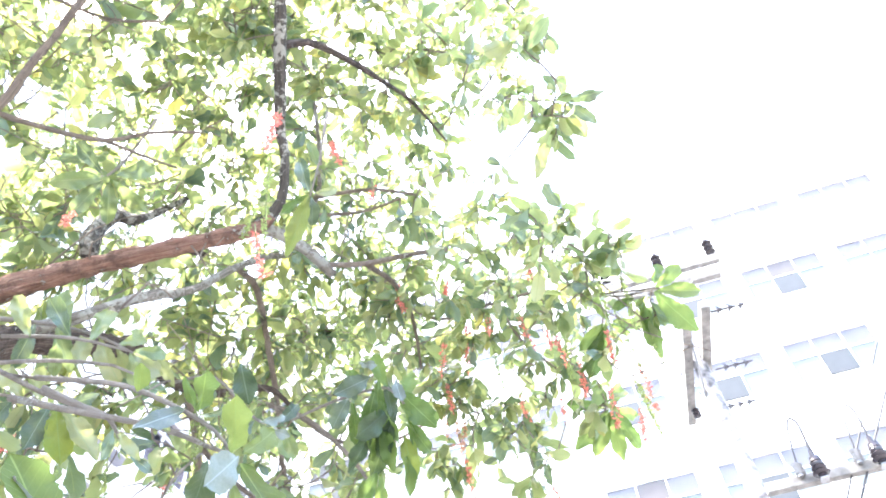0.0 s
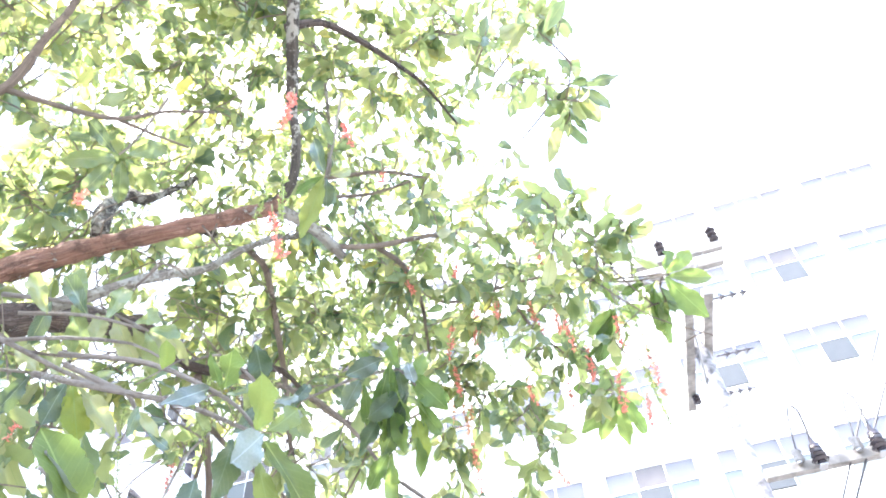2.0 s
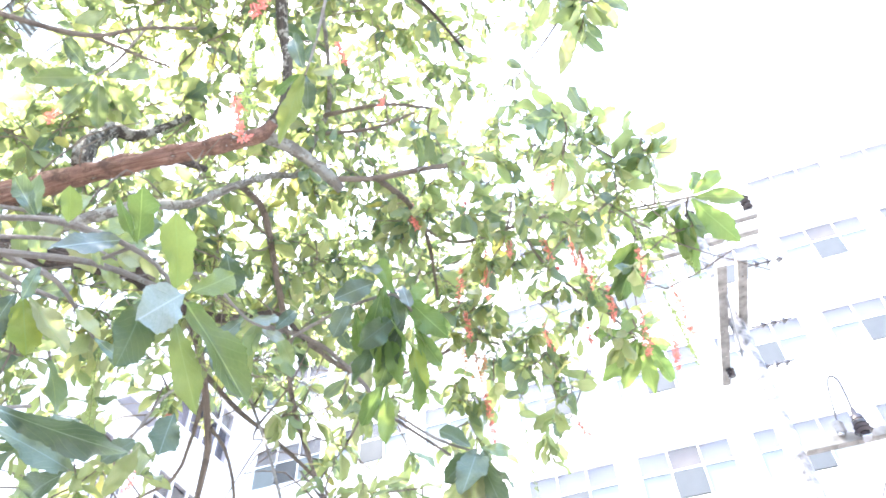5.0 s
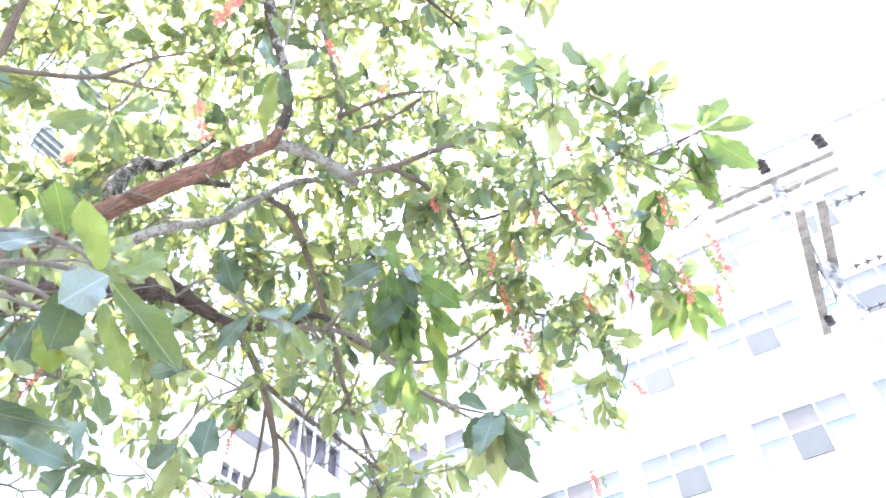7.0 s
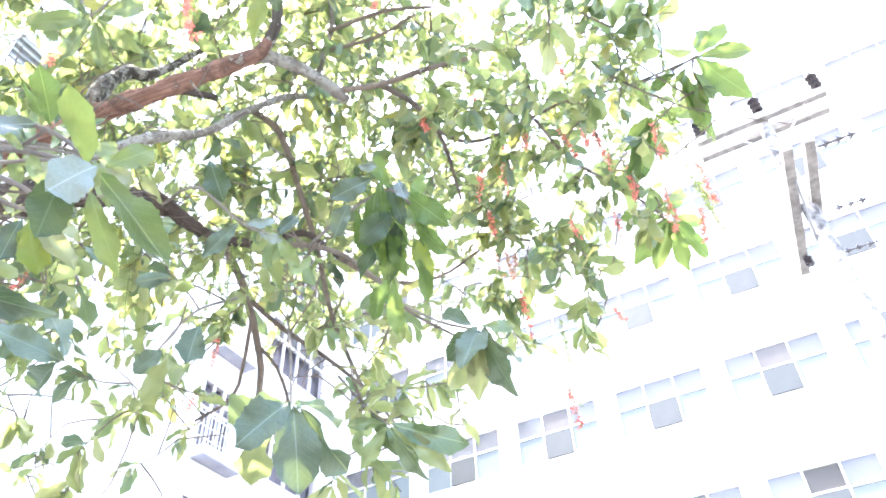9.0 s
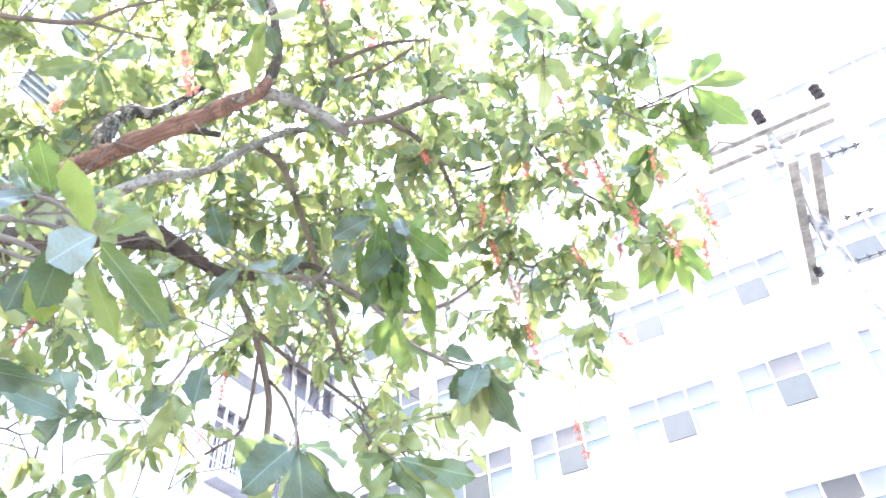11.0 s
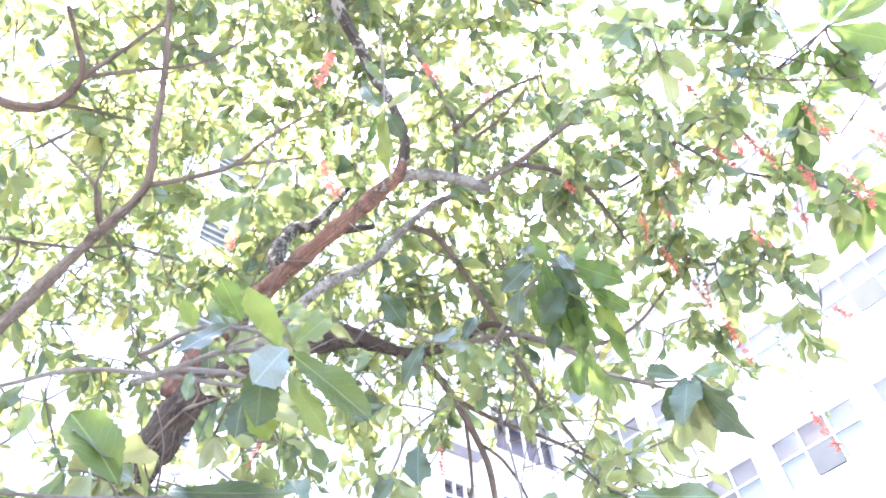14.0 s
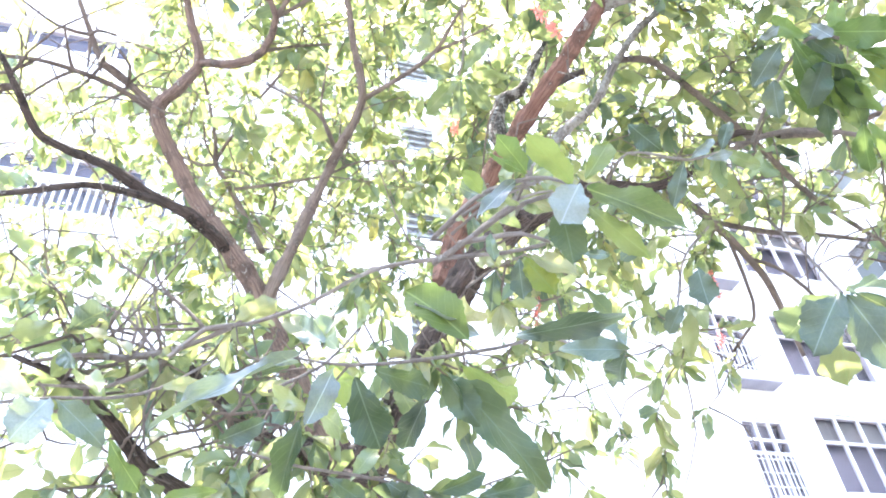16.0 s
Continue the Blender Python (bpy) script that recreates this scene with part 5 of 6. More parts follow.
spray([],
      [(-0.493, 1.496, 2.165, -0.487, 1.390, 2.282, 0.56, 25, 4),
       (-0.558, 1.274, 2.240, -0.536, 1.331, 2.328, 0.30, 20, 3),
       (-0.550, 1.253, 2.166, -0.565, 1.296, 2.311, 0.42, -20, 0),
       (-0.510, 1.406, 2.249, -0.489, 1.496, 2.169, 0.30, 30, 2),
       (-0.477, 1.433, 2.090, -0.469, 1.484, 2.009, 0.62, -10, 1),
       (-0.521, 1.258, 2.111, -0.624, 1.327, 2.126, 0.50, 30, 4),
       (-0.552, 1.375, 2.119, -0.623, 1.429, 2.078, 0.45, 20, 0),
       (-0.551, 1.430, 2.090, -0.656, 1.405, 2.038, 0.40, 10, 3)])
spray([(-0.513, 1.292, 2.113, 0.0023), (-0.563, 1.265, 2.093, 0.0023), (-0.570, 1.231, 2.048, 0.0018)],
      [(-0.578, 1.245, 2.074, -0.658, 1.319, 2.070, 0.45, 0, 0),
       (-0.581, 1.241, 2.070, -0.651, 1.183, 2.128, 0.40, 0, 0)])
spray([(-0.500, 1.501, 2.153, 0.0024), (-0.519, 1.456, 2.214, 0.0025), (-0.510, 1.406, 2.249, 0.0020)],
      [(-0.519, 1.456, 2.214, -0.569, 1.576, 2.323, 0.40, 0, 0)])
spray([(-0.550, 1.253, 2.166, 0.0019), (-0.571, 1.266, 2.225, 0.0020), (-0.558, 1.274, 2.240, 0.0015)],
      [(-0.546, 1.257, 2.170, -0.616, 1.211, 2.264, 0.40, 0, 0)])
spray([(-0.970, 1.080, 2.393, 0.0026), (-0.780, 0.994, 2.200, 0.0028), (-0.667, 0.926, 2.109, 0.0030), (-0.642, 0.858, 2.090, 0.0025), (-0.634, 0.762, 2.066, 0.0030)],
      [(-0.641, 0.852, 2.088, -0.612, 0.824, 2.009, 0.80, 10, 2),
       (-0.642, 0.859, 2.090, -0.663, 0.940, 2.033, 0.58, -15, 3),
       (-0.724, 0.936, 2.069, -0.764, 0.993, 1.996, 0.34, 30, 4),
       (-0.643, 0.831, 2.088, -0.682, 0.723, 2.170, 0.40, 0, 0),
       (-0.667, 0.926, 2.109, -0.700, 0.862, 2.194, 0.40, 10, 0),
       (-0.780, 0.994, 2.200, -0.818, 1.070, 2.242, 0.40, 0, 0)])
spray([(-0.933, 1.596, 2.058, 0.0037), (-0.861, 1.429, 2.080, 0.0034), (-0.837, 1.267, 2.088, 0.0033), (-0.783, 1.109, 2.096, 0.0027)],
      [(-0.779, 1.108, 2.103, -0.729, 1.182, 2.115, 0.50, 20, 3),
       (-0.861, 1.429, 2.080, -0.859, 1.513, 2.025, 0.50, 10, 3),
       (-0.874, 1.364, 2.084, -0.882, 1.420, 2.169, 0.45, 0, 0),
       (-0.844, 1.226, 2.084, -0.858, 1.179, 2.049, 0.50, 0, 0),
       (-0.889, 1.537, 2.072, -0.845, 1.636, 2.093, 0.40, 20, 1),
       (-0.913, 1.629, 2.075, -0.897, 1.768, 2.110, 0.40, 0, 1),
       (-0.814, 1.118, 2.028, -0.816, 1.020, 2.006, 0.35, 10, 4),
       (-0.836, 1.310, 2.073, -0.837, 1.387, 2.023, 0.50, 0, 1)])
spray([],
      [(-0.855, 1.472, 2.068, -0.885, 1.441, 2.011, 0.50, 0, 1),
       (-0.812, 1.182, 2.089, -0.863, 1.247, 2.157, 0.40, 10, 0)])
spray([(-0.731, 1.182, 2.181, 0.0034), (-0.701, 1.279, 2.230, 0.0029), (-0.744, 1.352, 2.349, 0.0024)],
      [(-0.684, 1.304, 2.256, -0.743, 1.245, 2.364, 0.40, 30, 0),
       (-0.744, 1.352, 2.349, -0.740, 1.369, 2.441, 0.40, 20, -1),
       (-0.701, 1.279, 2.230, -0.701, 1.349, 2.217, 0.45, 10, -1)])
spray([(-1.333, 1.763, 3.231, 0.0080), (-1.170, 1.852, 3.221, 0.0067), (-1.038, 1.918, 3.180, 0.0046), (-0.930, 1.967, 3.115, 0.0035)],
      [(-1.112, 1.873, 3.199, -1.184, 1.825, 3.361, 0.40, 0, 0),
       (-1.038, 1.918, 3.180, -0.986, 2.005, 3.042, 0.40, 20, 0),
       (-1.161, 1.862, 3.226, -1.146, 1.971, 3.121, 0.40, 0, -1),
       (-0.975, 1.955, 3.150, -0.957, 2.033, 3.272, 0.40, 0, 0),
       (-0.930, 1.967, 3.115, -0.891, 2.074, 3.096, 0.42, 10, -1),
       (-1.196, 1.822, 3.207, -1.239, 1.857, 3.071, 0.40, 0, -1),
       (-1.046, 1.906, 3.178, -1.041, 1.877, 3.048, 0.45, 30, 0),
       (-0.934, 1.962, 3.113, -0.928, 2.047, 3.001, 0.38, 0, 0)])
spray([(-1.210, 1.753, 3.099, 0.0064), (-1.040, 1.833, 3.100, 0.0053), (-0.944, 1.972, 3.129, 0.0035)],
      [(-1.040, 1.833, 3.100, -1.099, 1.752, 3.217, 0.40, 0, 0),
       (-1.008, 1.877, 3.112, -1.000, 1.888, 3.259, 0.40, 0, 0),
       (-0.944, 1.972, 3.129, -0.896, 2.076, 3.192, 0.40, 0, -1),
       (-0.968, 1.935, 3.124, -0.960, 2.053, 3.069, 0.40, 0, 0),
       (-1.065, 1.806, 3.084, -1.098, 1.885, 3.013, 0.40, 0, -1),
       (-0.944, 1.972, 3.129, -0.916, 2.087, 3.094, 0.40, 0, 0),
       (-1.105, 1.761, 3.060, -1.153, 1.683, 3.184, 0.40, 0, 0)])
spray([(-1.103, 3.387, 3.238, 0.0062), (-0.882, 3.288, 2.959, 0.0055), (-0.748, 3.240, 2.824, 0.0042)],
      [(-0.748, 3.238, 2.828, -0.521, 3.411, 2.754, 0.34, 15, 0),
       (-0.746, 3.243, 2.818, -0.578, 3.371, 2.665, 0.36, -10, 0),
       (-0.752, 3.244, 2.814, -0.672, 3.341, 2.628, 0.38, 20, -1),
       (-0.762, 3.239, 2.819, -0.842, 3.206, 2.677, 0.40, 10, 0),
       (-0.766, 3.253, 2.850, -0.697, 3.309, 2.964, 0.40, 0, 0),
       (-0.780, 3.251, 2.847, -0.906, 3.187, 2.851, 0.40, 0, -1),
       (-0.843, 3.267, 2.919, -0.790, 3.337, 2.768, 0.40, 10, 1)])
spray([(-1.407, 1.861, 3.041, 0.0055), (-1.251, 1.906, 3.009, 0.0044), (-1.134, 1.974, 2.985, 0.0034)],
      [(-1.201, 1.902, 2.981, -1.296, 1.848, 3.095, 0.40, 0, 0),
       (-1.144, 1.964, 2.984, -1.125, 2.038, 2.829, 0.50, 10, 4),
       (-1.134, 1.974, 2.985, -1.050, 2.089, 2.857, 0.42, -15, 0),
       (-1.154, 1.953, 2.984, -1.188, 1.957, 2.847, 0.50, 20, 3),
       (-1.251, 1.908, 3.006, -1.298, 1.893, 2.870, 0.45, 10, 3),
       (-1.133, 1.972, 2.987, -1.070, 2.052, 3.059, 0.40, 0, -1),
       (-1.173, 1.933, 2.982, -1.226, 1.909, 3.119, 0.40, 0, 0)])
spray([(0.323, 2.365, 4.561, 0.0049), (0.472, 2.345, 4.403, 0.0040), (0.574, 2.323, 4.306, 0.0026)],
      [(0.570, 2.322, 4.308, 0.738, 2.333, 4.280, 0.40, 10, 0),
       (0.572, 2.329, 4.300, 0.661, 2.396, 4.191, 0.40, -10, 3),
       (0.567, 2.315, 4.315, 0.583, 2.255, 4.432, 0.42, 15, 0),
       (0.558, 2.329, 4.300, 0.603, 2.448, 4.180, 0.42, 10, 0),
       (0.547, 2.319, 4.310, 0.455, 2.351, 4.257, 0.45, 10, 3),
       (0.444, 2.408, 4.213, 0.370, 2.481, 4.068, 0.40, 0, 0),
       (0.465, 2.314, 4.310, 0.474, 2.415, 4.222, 0.40, 15, 0)])

# crown: leaf rosettes on thin twigs, in clumps (x, y, z, radius, rosettes in a cubic metre)
CLUMPS = [
    (-1.75, 2.12, 5.43, 1.20, 5.8), (-0.97, 2.70, 5.76, 0.87, 13.8), (-0.11, 2.62, 5.44, 0.55, 17.2), (-1.01, 3.33, 4.97, 0.84, 10.5),
    (-0.25, 3.52, 4.75, 0.63, 18.2), (0.23, 3.58, 4.35, 0.39, 19.3), (-0.31, 4.00, 4.00, 0.44, 11.5), (-0.97, 3.76, 4.02, 0.74, 10.5),
    (-2.09, 3.49, 4.39, 0.80, 5), (-2.52, 2.67, 4.51, 0.90, 3.7), (-0.01, 2.05, 6.07, 1.02, 16.4), (-1.19, 1.12, 6.23, 1.40, 11),
    (-2.45, 1.17, 5.27, 1.20, 3.7), (-2.94, 1.52, 4.46, 1.00, 3.7), (-2.52, 0.40, 5.20, 1.30, 3.7),
]
CLUMPS += [
    (-2.81, 0.42, 3.55, 0.90, 3.7), (-3.34, 1.33, 4.69, 1.10, 3.7), (-2.85, 2.00, 5.13, 1.00, 3.7), (-3.23, 3.38, 3.92, 0.60, 3.7),
    (-3.21, 1.59, 3.33, 0.80, 3.7), (-2.86, -0.62, 4.44, 1.30, 3.7),
]
CLUMPS += [
    (0.13, 2.91, 3.97, 0.34, 27.2), (0.38, 3.03, 3.97, 0.28, 31.3), (0.48, 3.18, 3.83, 0.24, 32.1),
    (0.07, 3.48, 4.05, 0.37, 23.3), (-0.29, 3.76, 3.99, 0.36, 14.2), (0.26, 3.62, 3.91, 0.26, 28.7),
    (-0.39, 3.31, 4.19, 0.41, 21.5), (0.40, 2.24, 4.43, 0.34, 21.1), (0.46, 2.28, 4.19, 0.20, 35.8),
    (0.28, 2.15, 4.71, 0.36, 20.6), (0.32, 2.55, 3.76, 0.22, 36), (-0.61, 3.06, 4.40, 0.42, 17.5),
    (-0.33, 4.02, 3.66, 0.25, 23), (-1.18, 3.68, 3.59, 0.38, 6), (-0.83, 3.51, 2.98, 0.32, 28.1),
]
CLUMPS += [
    (-2.41, 2.71, 4.12, 0.50, 6.2), (-2.25, 2.79, 3.38, 0.50, 6.2), (-2.08, 3.15, 3.29, 0.40, 11),
    (-1.94, 3.23, 3.76, 0.45, 5), (-2.32, 2.84, 2.99, 0.50, 6.2), (-1.89, 0.61, 2.98, 0.50, 8.7),
    (-2.15, 1.15, 2.80, 0.50, 8.7), (-2.27, 1.85, 2.82, 0.45, 9.9), (-2.81, 2.74, 3.47, 0.40, 8.1),
    (-2.62, 3.47, 3.94, 0.40, 8.1), (-1.76, 0.64, 2.56, 0.50, 7.4), (-2.92, 2.88, 3.09, 0.35, 5),
    (-2.58, 2.60, 4.28, 0.40, 6.8), (-1.45, 3.33, 4.43, 0.49, 10),
]
CLUMPS += [
    (-3.16, 2.42, 6.88, 1.30, 5.6), (-2.15, 3.41, 7.37, 1.20, 6.4), (-1.10, 3.96, 6.28, 0.83, 9.7),
    (-1.99, 4.36, 5.58, 0.86, 6.5), (-3.40, 3.58, 5.99, 1.10, 5), (-0.78, 4.30, 5.04, 0.54, 10),
    (-1.41, 1.86, 8.03, 1.30, 6.8), (-3.96, 1.05, 6.60, 1.40, 5), (-3.55, 2.61, 6.77, 1.20, 5),
    (-3.99, 0.13, 6.54, 1.40, 4.3), (-3.76, 1.99, 6.36, 1.10, 5), (-3.73, 0.18, 4.31, 0.80, 4.3),
    (-4.11, 2.97, 4.86, 0.70, 5.6), (-4.22, 1.24, 4.46, 0.80, 4.3), (-2.14, 4.45, 5.16, 0.77, 6.3),
]
CLUMPS += [
    (-1.75, 1.56, 2.64, 0.32, 30), (-1.71, 1.28, 2.81, 0.30, 20), (-1.68, 0.95, 2.58, 0.35, 16),
    (-1.83, 1.89, 2.78, 0.30, 32), (-1.63, 0.67, 2.61, 0.35, 16), (-1.91, 2.35, 3.19, 0.30, 24),
]
CLUMPS += [
    (0.31, 2.89, 4.21, 0.25, 32),
    (0.42, 3.07, 4.17, 0.25, 29.8),
    (0.24, 2.82, 4.36, 0.27, 25.8),
    (0.53, 2.62, 4.68, 0.19, 38),
    (-1.84, 2.89, 4.68, 0.40, 16),
    (-1.80, 3.25, 4.48, 0.40, 14),
    (-1.91, 2.99, 4.60, 0.40, 14),
    (-1.95, 2.85, 3.89, 0.30, 14),
    (-1.10, 3.37, 4.73, 0.38, 13),
    (-2.09, 2.17, 4.92, 0.40, 14),
    (-1.99, 2.11, 4.35, 0.30, 14),
    (-1.52, 2.46, 3.22, 0.28, 13),
    (-1.17, 2.89, 3.41, 0.30, 14),
    (-1.61, 2.54, 3.48, 0.30, 8),
]
CLUMPS += [
    (-1.64, 2.16, 3.17, 0.28, 14),
    (0.07, 3.43, 4.25, 0.22, 26.1),
    (-0.31, 3.99, 3.69, 0.22, 25.9),
    (-0.31, 4.10, 3.52, 0.18, 23.3),
    (-1.12, 3.44, 2.93, 0.24, 9),
    (-2.42, 2.68, 4.25, 0.45, 9),
    (-2.40, 2.28, 4.61, 0.40, 10),
    (-2.02, 3.39, 4.01, 0.30, 12),
    (-0.02, 3.85, 3.98, 0.24, 24),
    (-0.12, 3.78, 3.58, 0.20, 26),
    (0.02, 3.78, 3.72, 0.18, 26),
    (-1.03, 3.71, 3.75, 0.28, 9),
    (-1.71, 3.22, 3.99, 0.30, 11),
]
crown_rng = np.random.default_rng(5)
centres = []
for cx, cy, cz, cr, per_m3 in CLUMPS:
    n = int(4.19 * cr ** 3 * per_m3 * (3.15 if cx > -1.7 else 2.9))
    for _ in range(n):
        d = crown_rng.normal(size=3)
        d *= cr * crown_rng.uniform(0.05, 1.0) ** 0.4 / np.linalg.norm(d)
        p = np.array((cx, cy, cz)) + d
        if np.linalg.norm(p - np.array(OPEN)) > 2.1 and p[2] > 2.2:
            centres.append(p)
centres = np.array(centres)
# open lanes through the crown, with the vents and window bands of the wing behind them
for end, width, left in (((-11.3, 4.93, 18.96), 0.20, 0.12), ((-11.3, 4.93, 15.99), 0.20, 0.12), ((-11.3, -1.2, 12.3), 0.26, 0.25),
                         ((-11.3, -2.6, 12.4), 0.28, 0.30), ((-11.3, -3.0, 17.4), 0.28, 0.25), ((-11.3, -4.2, 17.4), 0.24, 0.35)):
    start = np.array((0.50, 1.12, 1.50))
    way = np.array(end) - start
    along = (centres - start) @ way / (way @ way)
    off_way = np.linalg.norm(centres - start - along[:, None] * way, axis=1)
    centres = centres[(off_way > width) | (crown_rng.random(len(centres)) < left)]
skeleton = np.array(nodes_xyz)
near = np.array([np.min(((skeleton - c) ** 2).sum(1)) for c in centres])
twig_v, twig_f, twig_u, rosettes = [], [], [], []
grown = skeleton
for i in np.argsort(near):
    c = centres[i]
    d2 = ((grown - c) ** 2).sum(1)
    j = int(np.argmin(d2))
    a0 = grown[j]
    if d2[j] > 2.2 ** 2:
        continue
    mid = (a0 + c) / 2 + crown_rng.normal(size=3) * 0.07 * math.sqrt(d2[j]) + (0, 0, 0.06 * math.sqrt(d2[j]))
    length = math.sqrt(d2[j])
    r0 = 0.0036 + 0.0055 * min(1.0, length)
    v, f, u, line = tube([(*a0, r0), (*mid, r0 * 0.8), (*c, 0.002)], 4, 0.12)
    off = len(twig_v)
    twig_v += v
    twig_f += [tuple(k + off for k in q) for q in f]
    twig_u += u
    grown = np.vstack([grown, line[1:, :3]])
    ax = c - mid
    rosettes.append((c, ax / (np.linalg.norm(ax) + 1e-9)))
for _ in range(2000):
    j = int(crown_rng.integers(0, len(grown)))
    a0 = grown[j]
    if a0[0] > -1.0 and crown_rng.random() < 0.6:
        continue
    d = crown_rng.normal(size=3) + (0, 0, 0.3)
    d /= np.linalg.norm(d)
    length = crown_rng.uniform(0.15, 0.55)
    b0 = a0 + d * length * 0.5 + crown_rng.normal(size=3) * 0.05
    c0 = b0 + (d + crown_rng.normal(size=3) * 0.45) * length * 0.5
    if np.linalg.norm(b0 - np.array(OPEN)) < 1.9:
        continue
    v, f, u, line = tube([(*a0, 0.0048), (*b0, 0.0036), (*c0, 0.0020)], 4, 0.12)
    off = len(twig_v)
    twig_v += v
    twig_f += [tuple(k + off for k in q) for q in f]
    twig_u += u
tw = mesh_object("twig", twig_v, twig_f, BARK_TWIG, tree, twig_u, True)
tagged(tw, "thin brown twigs", kind="stuff")

TEMPLATES = [leaf_arrays(6, 1, 300 + k) for k in range(6)]
lv, lf, lu = [], [], []
off = 0
singles = 110
rosettes.sort(key=lambda q: np.linalg.norm(q[0] - np.array(OPEN)))
for c, ax in rosettes:
    n = int(crown_rng.integers(4, 9))
    side = np.cross(ax, (0.1, 0.2, 0.97))
    side /= np.linalg.norm(side) + 1e-9
    other = np.cross(ax, side)
    size = crown_rng.uniform(0.095, 0.160) if c[0] < -1.0 else crown_rng.uniform(0.080, 0.138)
    start = crown_rng.uniform(0, 6.28)
    for k in range(n):
        an = start + k * 2.4 + crown_rng.normal() * 0.25
        out = side * math.cos(an) + other * math.sin(an)
        d = ax * crown_rng.uniform(0.1, 0.9) + out + np.array((0, 0, -crown_rng.uniform(0.15, 1.15)))
        d /= np.linalg.norm(d)
        up = np.array((0, 0, 1.0)) + crown_rng.normal(size=3) * 0.6
        s = np.cross(d, up)
        s /= np.linalg.norm(s) + 1e-9
        nn = np.cross(s, d)
        ln = size * crown_rng.uniform(0.6, 1.3)
        tv, tf, tu = TEMPLATES[int(crown_rng.integers(0, 6))]
        wd = ln * crown_rng.uniform(0.32, 0.45)
        base = c - ax * crown_rng.uniform(0.0, 0.11)
        if singles > 0:
            singles -= 1
            ob = new("leaf", LEAF_MESHES[singles % 8])
            ob.parent = tree
            m = Matrix((Vector(s) * wd, Vector(d) * ln, Vector(nn) * ln)).transposed().to_4x4()
            m.translation = Vector(base)
            ob.matrix_local = m
            continue
        lv.append(base + tv[:, :1] * wd * s + tv[:, 1:2] * ln * d + tv[:, 2:] * ln * nn)
        lf += [tuple(q + off for q in face) for face in tf]
        lu.append(tu)
        off += len(tv)
fo = mesh_object("foliage", np.vstack(lv), lf, FOLIAGE, tree, np.vstack(lu), True)
tagged(fo, "dense bright green leaves", kind="stuff")


def raceme(x, y, z, length, style):
    """A hanging flower string: stalk, and tufts of petals or buds along it."""
    r = random.Random(int(x * 977 + y * 613 + z * 389))
    length *= 1.2 if style == "red" else 1.0
    sway = (r.uniform(-0.05, 0.05), r.uniform(-0.05, 0.05))
    v, f, u, line = tube([(x, y, z, 0.0022), (x + sway[0] * 0.4, y + sway[1] * 0.4, z - length * 0.5, 0.002), (x + sway[0], y + sway[1], z - length, 0.0014)], 5, 0.03)
    stalk = mesh_object("raceme", v, f, STALK, tree, u, True)
    mat = {"red": PETAL_RED, "brown": PETAL_ORANGE, "bud": BUD}[style]
    vs, fs = [], []
    first = 0.0 if style != "red" else 0.15
    n = int(length * (200 if style != "bud" else 150))
    for k in range(n):
        s = first + (1 - first) * k / n
        i0 = min(len(line) - 2, int(s * (len(line) - 1)))
        q = line[i0][:3] + (line[i0 + 1][:3] - line[i0][:3]) * r.random() + np.array([r.gauss(0, 0.0045) for _ in range(3)])
        if style != "bud" and r.random() < 0.45:
            continue
        for j in range(4 if style != "bud" else 3):
            d = np.array([r.gauss(0, 1), r.gauss(0, 1), r.gauss(-0.2, 0.6)])
            d /= np.linalg.norm(d)
            s2 = np.cross(d, (0.3, 0.5, 0.8))
            s2 /= np.linalg.norm(s2)
            ln = r.uniform(0.008, 0.023) if style != "bud" else r.uniform(0.006, 0.016)
            w = 0.0042 if style == "red" else 0.0030
            o = len(vs)
            vs += [q, q + d * ln * 0.6 + s2 * w, q + d * ln, q + d * ln * 0.6 - s2 * w]
            fs.append((o, o + 1, o + 2, o + 3))
    fl = mesh_object("blossom" if style != "bud" else "bud", vs, fs, mat, stalk)
    tagged(fl, {"red": "coral red flowers", "brown": "orange brown fading flowers", "bud": "pale green buds"}[style], kind="stuff")


raceme(-0.432, 1.762, 3.940, 0.28, "red")
raceme(-0.434, 1.764, 3.640, 0.52, "bud")
raceme(-0.440, 1.766, 3.270, 0.18, "red")
raceme(-0.481, 2.236, 4.472, 0.15, "red")
raceme(-0.394, 2.547, 4.473, 0.12, "red")
raceme(-0.090, 3.388, 4.277, 0.15, "red")
raceme(0.056, 3.419, 4.253, 0.20, "red")
raceme(-0.219, 3.394, 4.259, 0.17, "red")
raceme(0.465, 3.348, 3.930, 0.23, "red")
raceme(0.412, 3.646, 3.865, 0.17, "red")
raceme(0.415, 3.720, 3.785, 0.14, "red")
raceme(0.515, 3.751, 3.754, 0.21, "red")
raceme(-0.224, 3.136, 4.361, 0.11, "red")
raceme(0.181, 3.099, 4.295, 0.11, "red")
raceme(0.155, 3.751, 3.901, 0.10, "red")
raceme(-0.158, 3.530, 2.974, 0.16, "red")
raceme(-0.028, 4.133, 3.672, 0.11, "red")
raceme(-1.849, 3.356, 3.729, 0.16, "red")
raceme(-1.986, 3.422, 3.494, 0.12, "red")
raceme(-1.407, 1.905, 3.975, 0.12, "red")
raceme(-1.588, 2.231, 3.203, 0.13, "red")
raceme(-0.046, 3.712, 3.946, 0.11, "red")
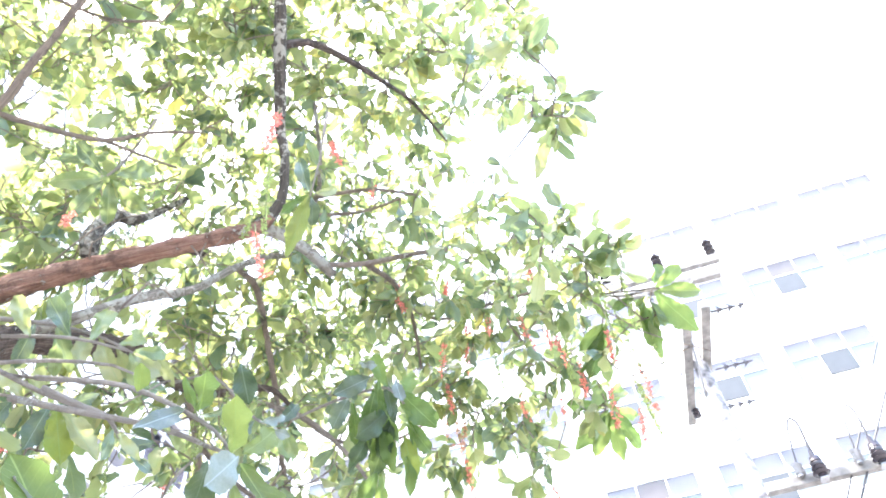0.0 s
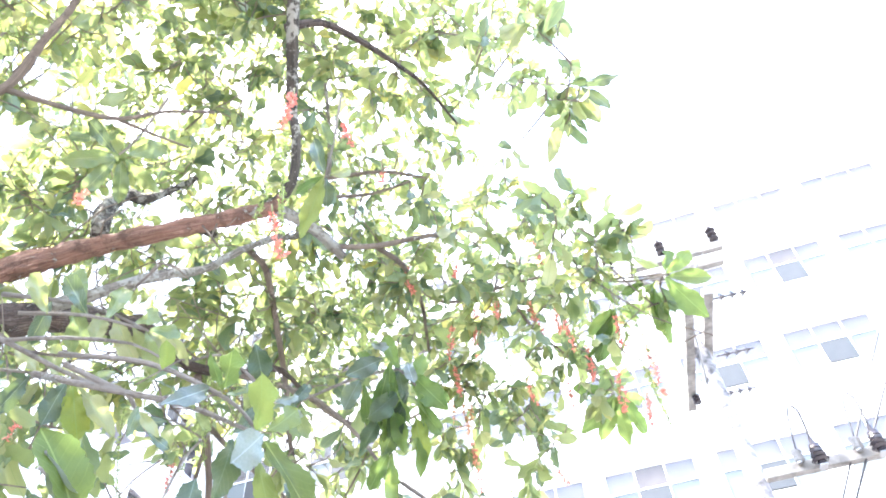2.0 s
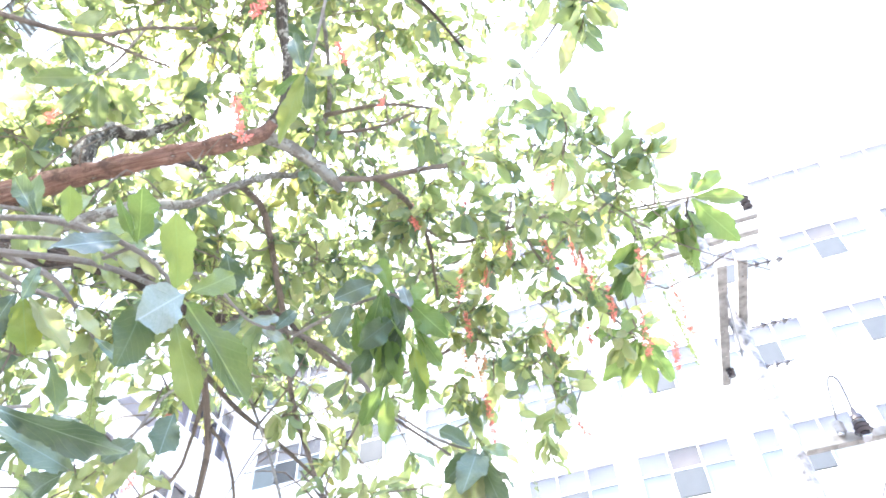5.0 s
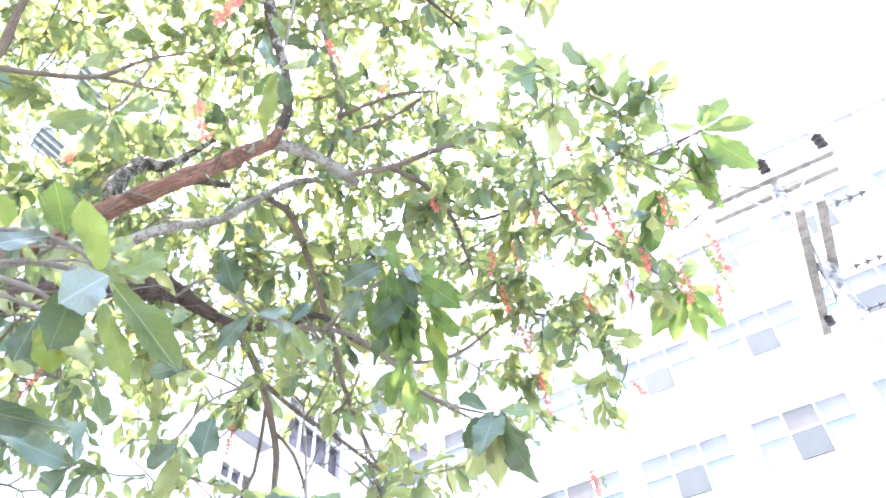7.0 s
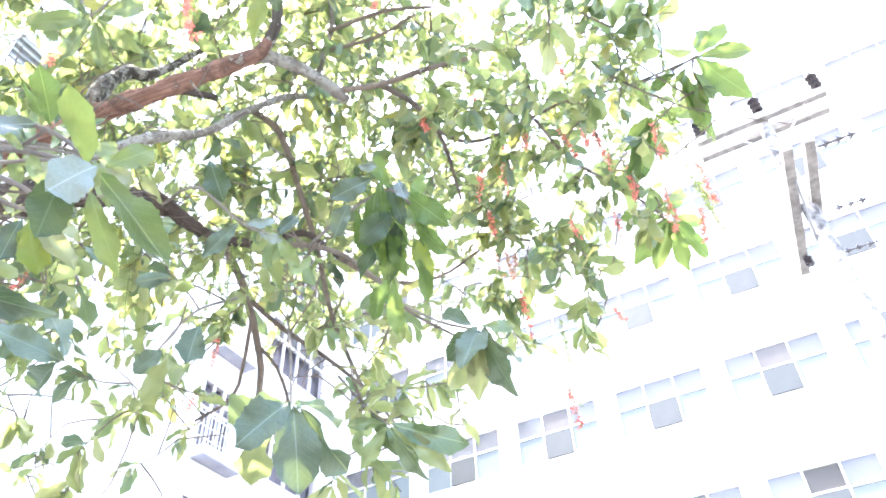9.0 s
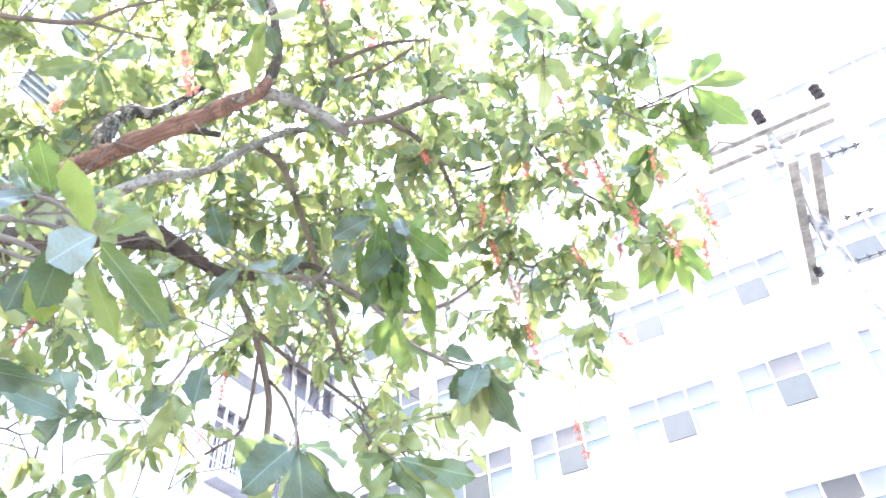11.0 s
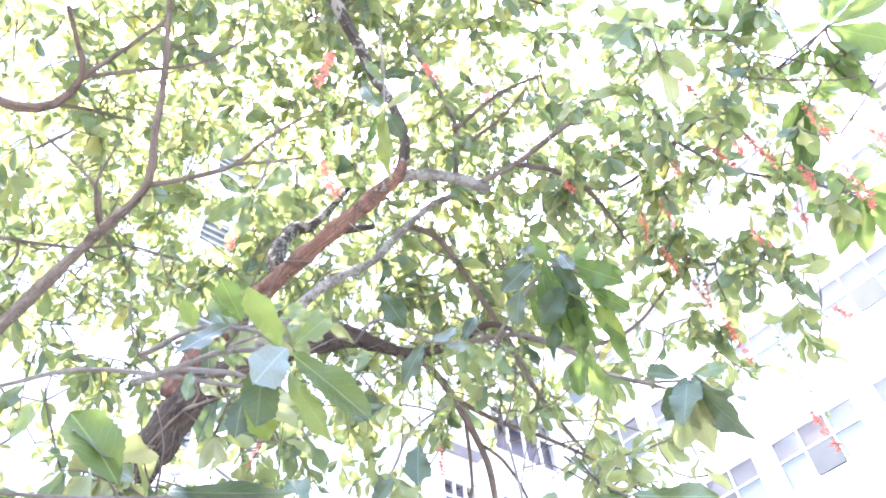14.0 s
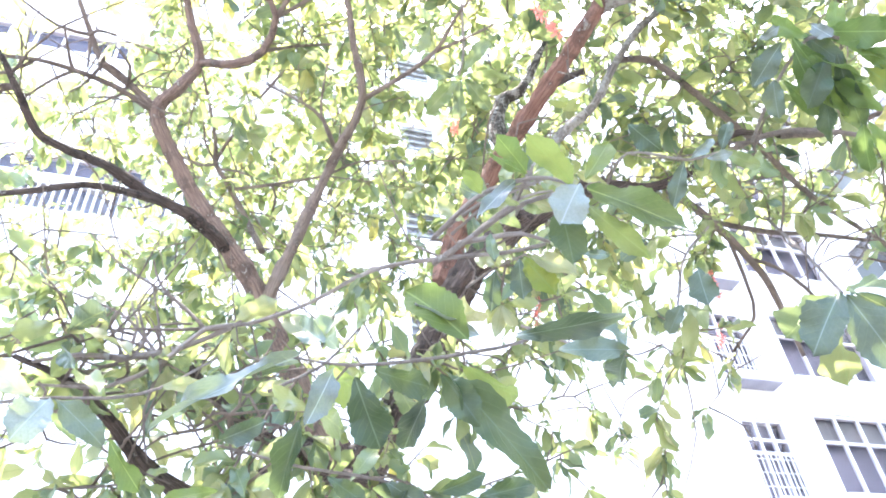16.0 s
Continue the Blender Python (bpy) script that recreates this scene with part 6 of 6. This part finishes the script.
raceme(-0.433, 3.962, 3.865, 0.27, "red")
raceme(-0.495, 3.813, 4.036, 0.21, "brown")
raceme(-0.439, 3.844, 4.012, 0.23, "brown")
raceme(-0.396, 3.862, 3.999, 0.23, "brown")
raceme(-1.321, 2.898, 3.815, 0.42, "bud")
raceme(-1.384, 2.909, 3.754, 0.42, "bud")
raceme(-1.273, 2.157, 3.126, 0.70, "bud")
raceme(0.204, 3.130, 4.270, 0.38, "bud")
raceme(0.484, 3.193, 3.956, 0.39, "bud")
raceme(0.524, 3.222, 3.921, 0.36, "bud")
raceme(0.530, 3.602, 3.790, 0.21, "bud")
raceme(-0.261, 3.967, 3.587, 0.48, "bud")
raceme(-0.730, 2.139, 3.973, 0.27, "bud")
raceme(0.198, 3.254, 4.017, 0.20, "red")
raceme(-0.390, 3.545, 4.053, 0.19, "red")
raceme(-0.215, 3.356, 4.140, 0.18, "red")
raceme(0.283, 2.904, 4.218, 0.29, "bud")
raceme(0.377, 2.960, 4.168, 0.36, "bud")
raceme(0.489, 3.019, 4.106, 0.39, "bud")
raceme(0.594, 3.081, 4.035, 0.42, "bud")
raceme(0.602, 3.247, 3.892, 0.35, "bud")
raceme(0.519, 3.562, 3.831, 0.37, "bud")
raceme(0.541, 3.623, 3.767, 0.30, "bud")
raceme(-0.631, 2.730, 4.097, 0.50, "bud")
raceme(-0.618, 2.800, 4.043, 0.56, "bud")
raceme(-1.335, 2.828, 3.704, 0.51, "bud")
raceme(-1.230, 2.879, 3.755, 0.44, "bud")
raceme(-1.449, 2.509, 3.352, 0.37, "bud")
raceme(-0.211, 3.259, 4.377, 0.33, "bud")
raceme(-0.115, 3.499, 4.171, 0.36, "bud")
raceme(0.259, 3.416, 4.129, 0.42, "bud")
raceme(0.208, 3.411, 4.138, 0.25, "red")
raceme(0.298, 3.566, 3.973, 0.21, "red")
raceme(-0.340, 3.409, 4.230, 0.22, "red")
raceme(0.564, 3.531, 3.864, 0.27, "red")
raceme(-0.468, 3.040, 4.323, 0.22, "red")
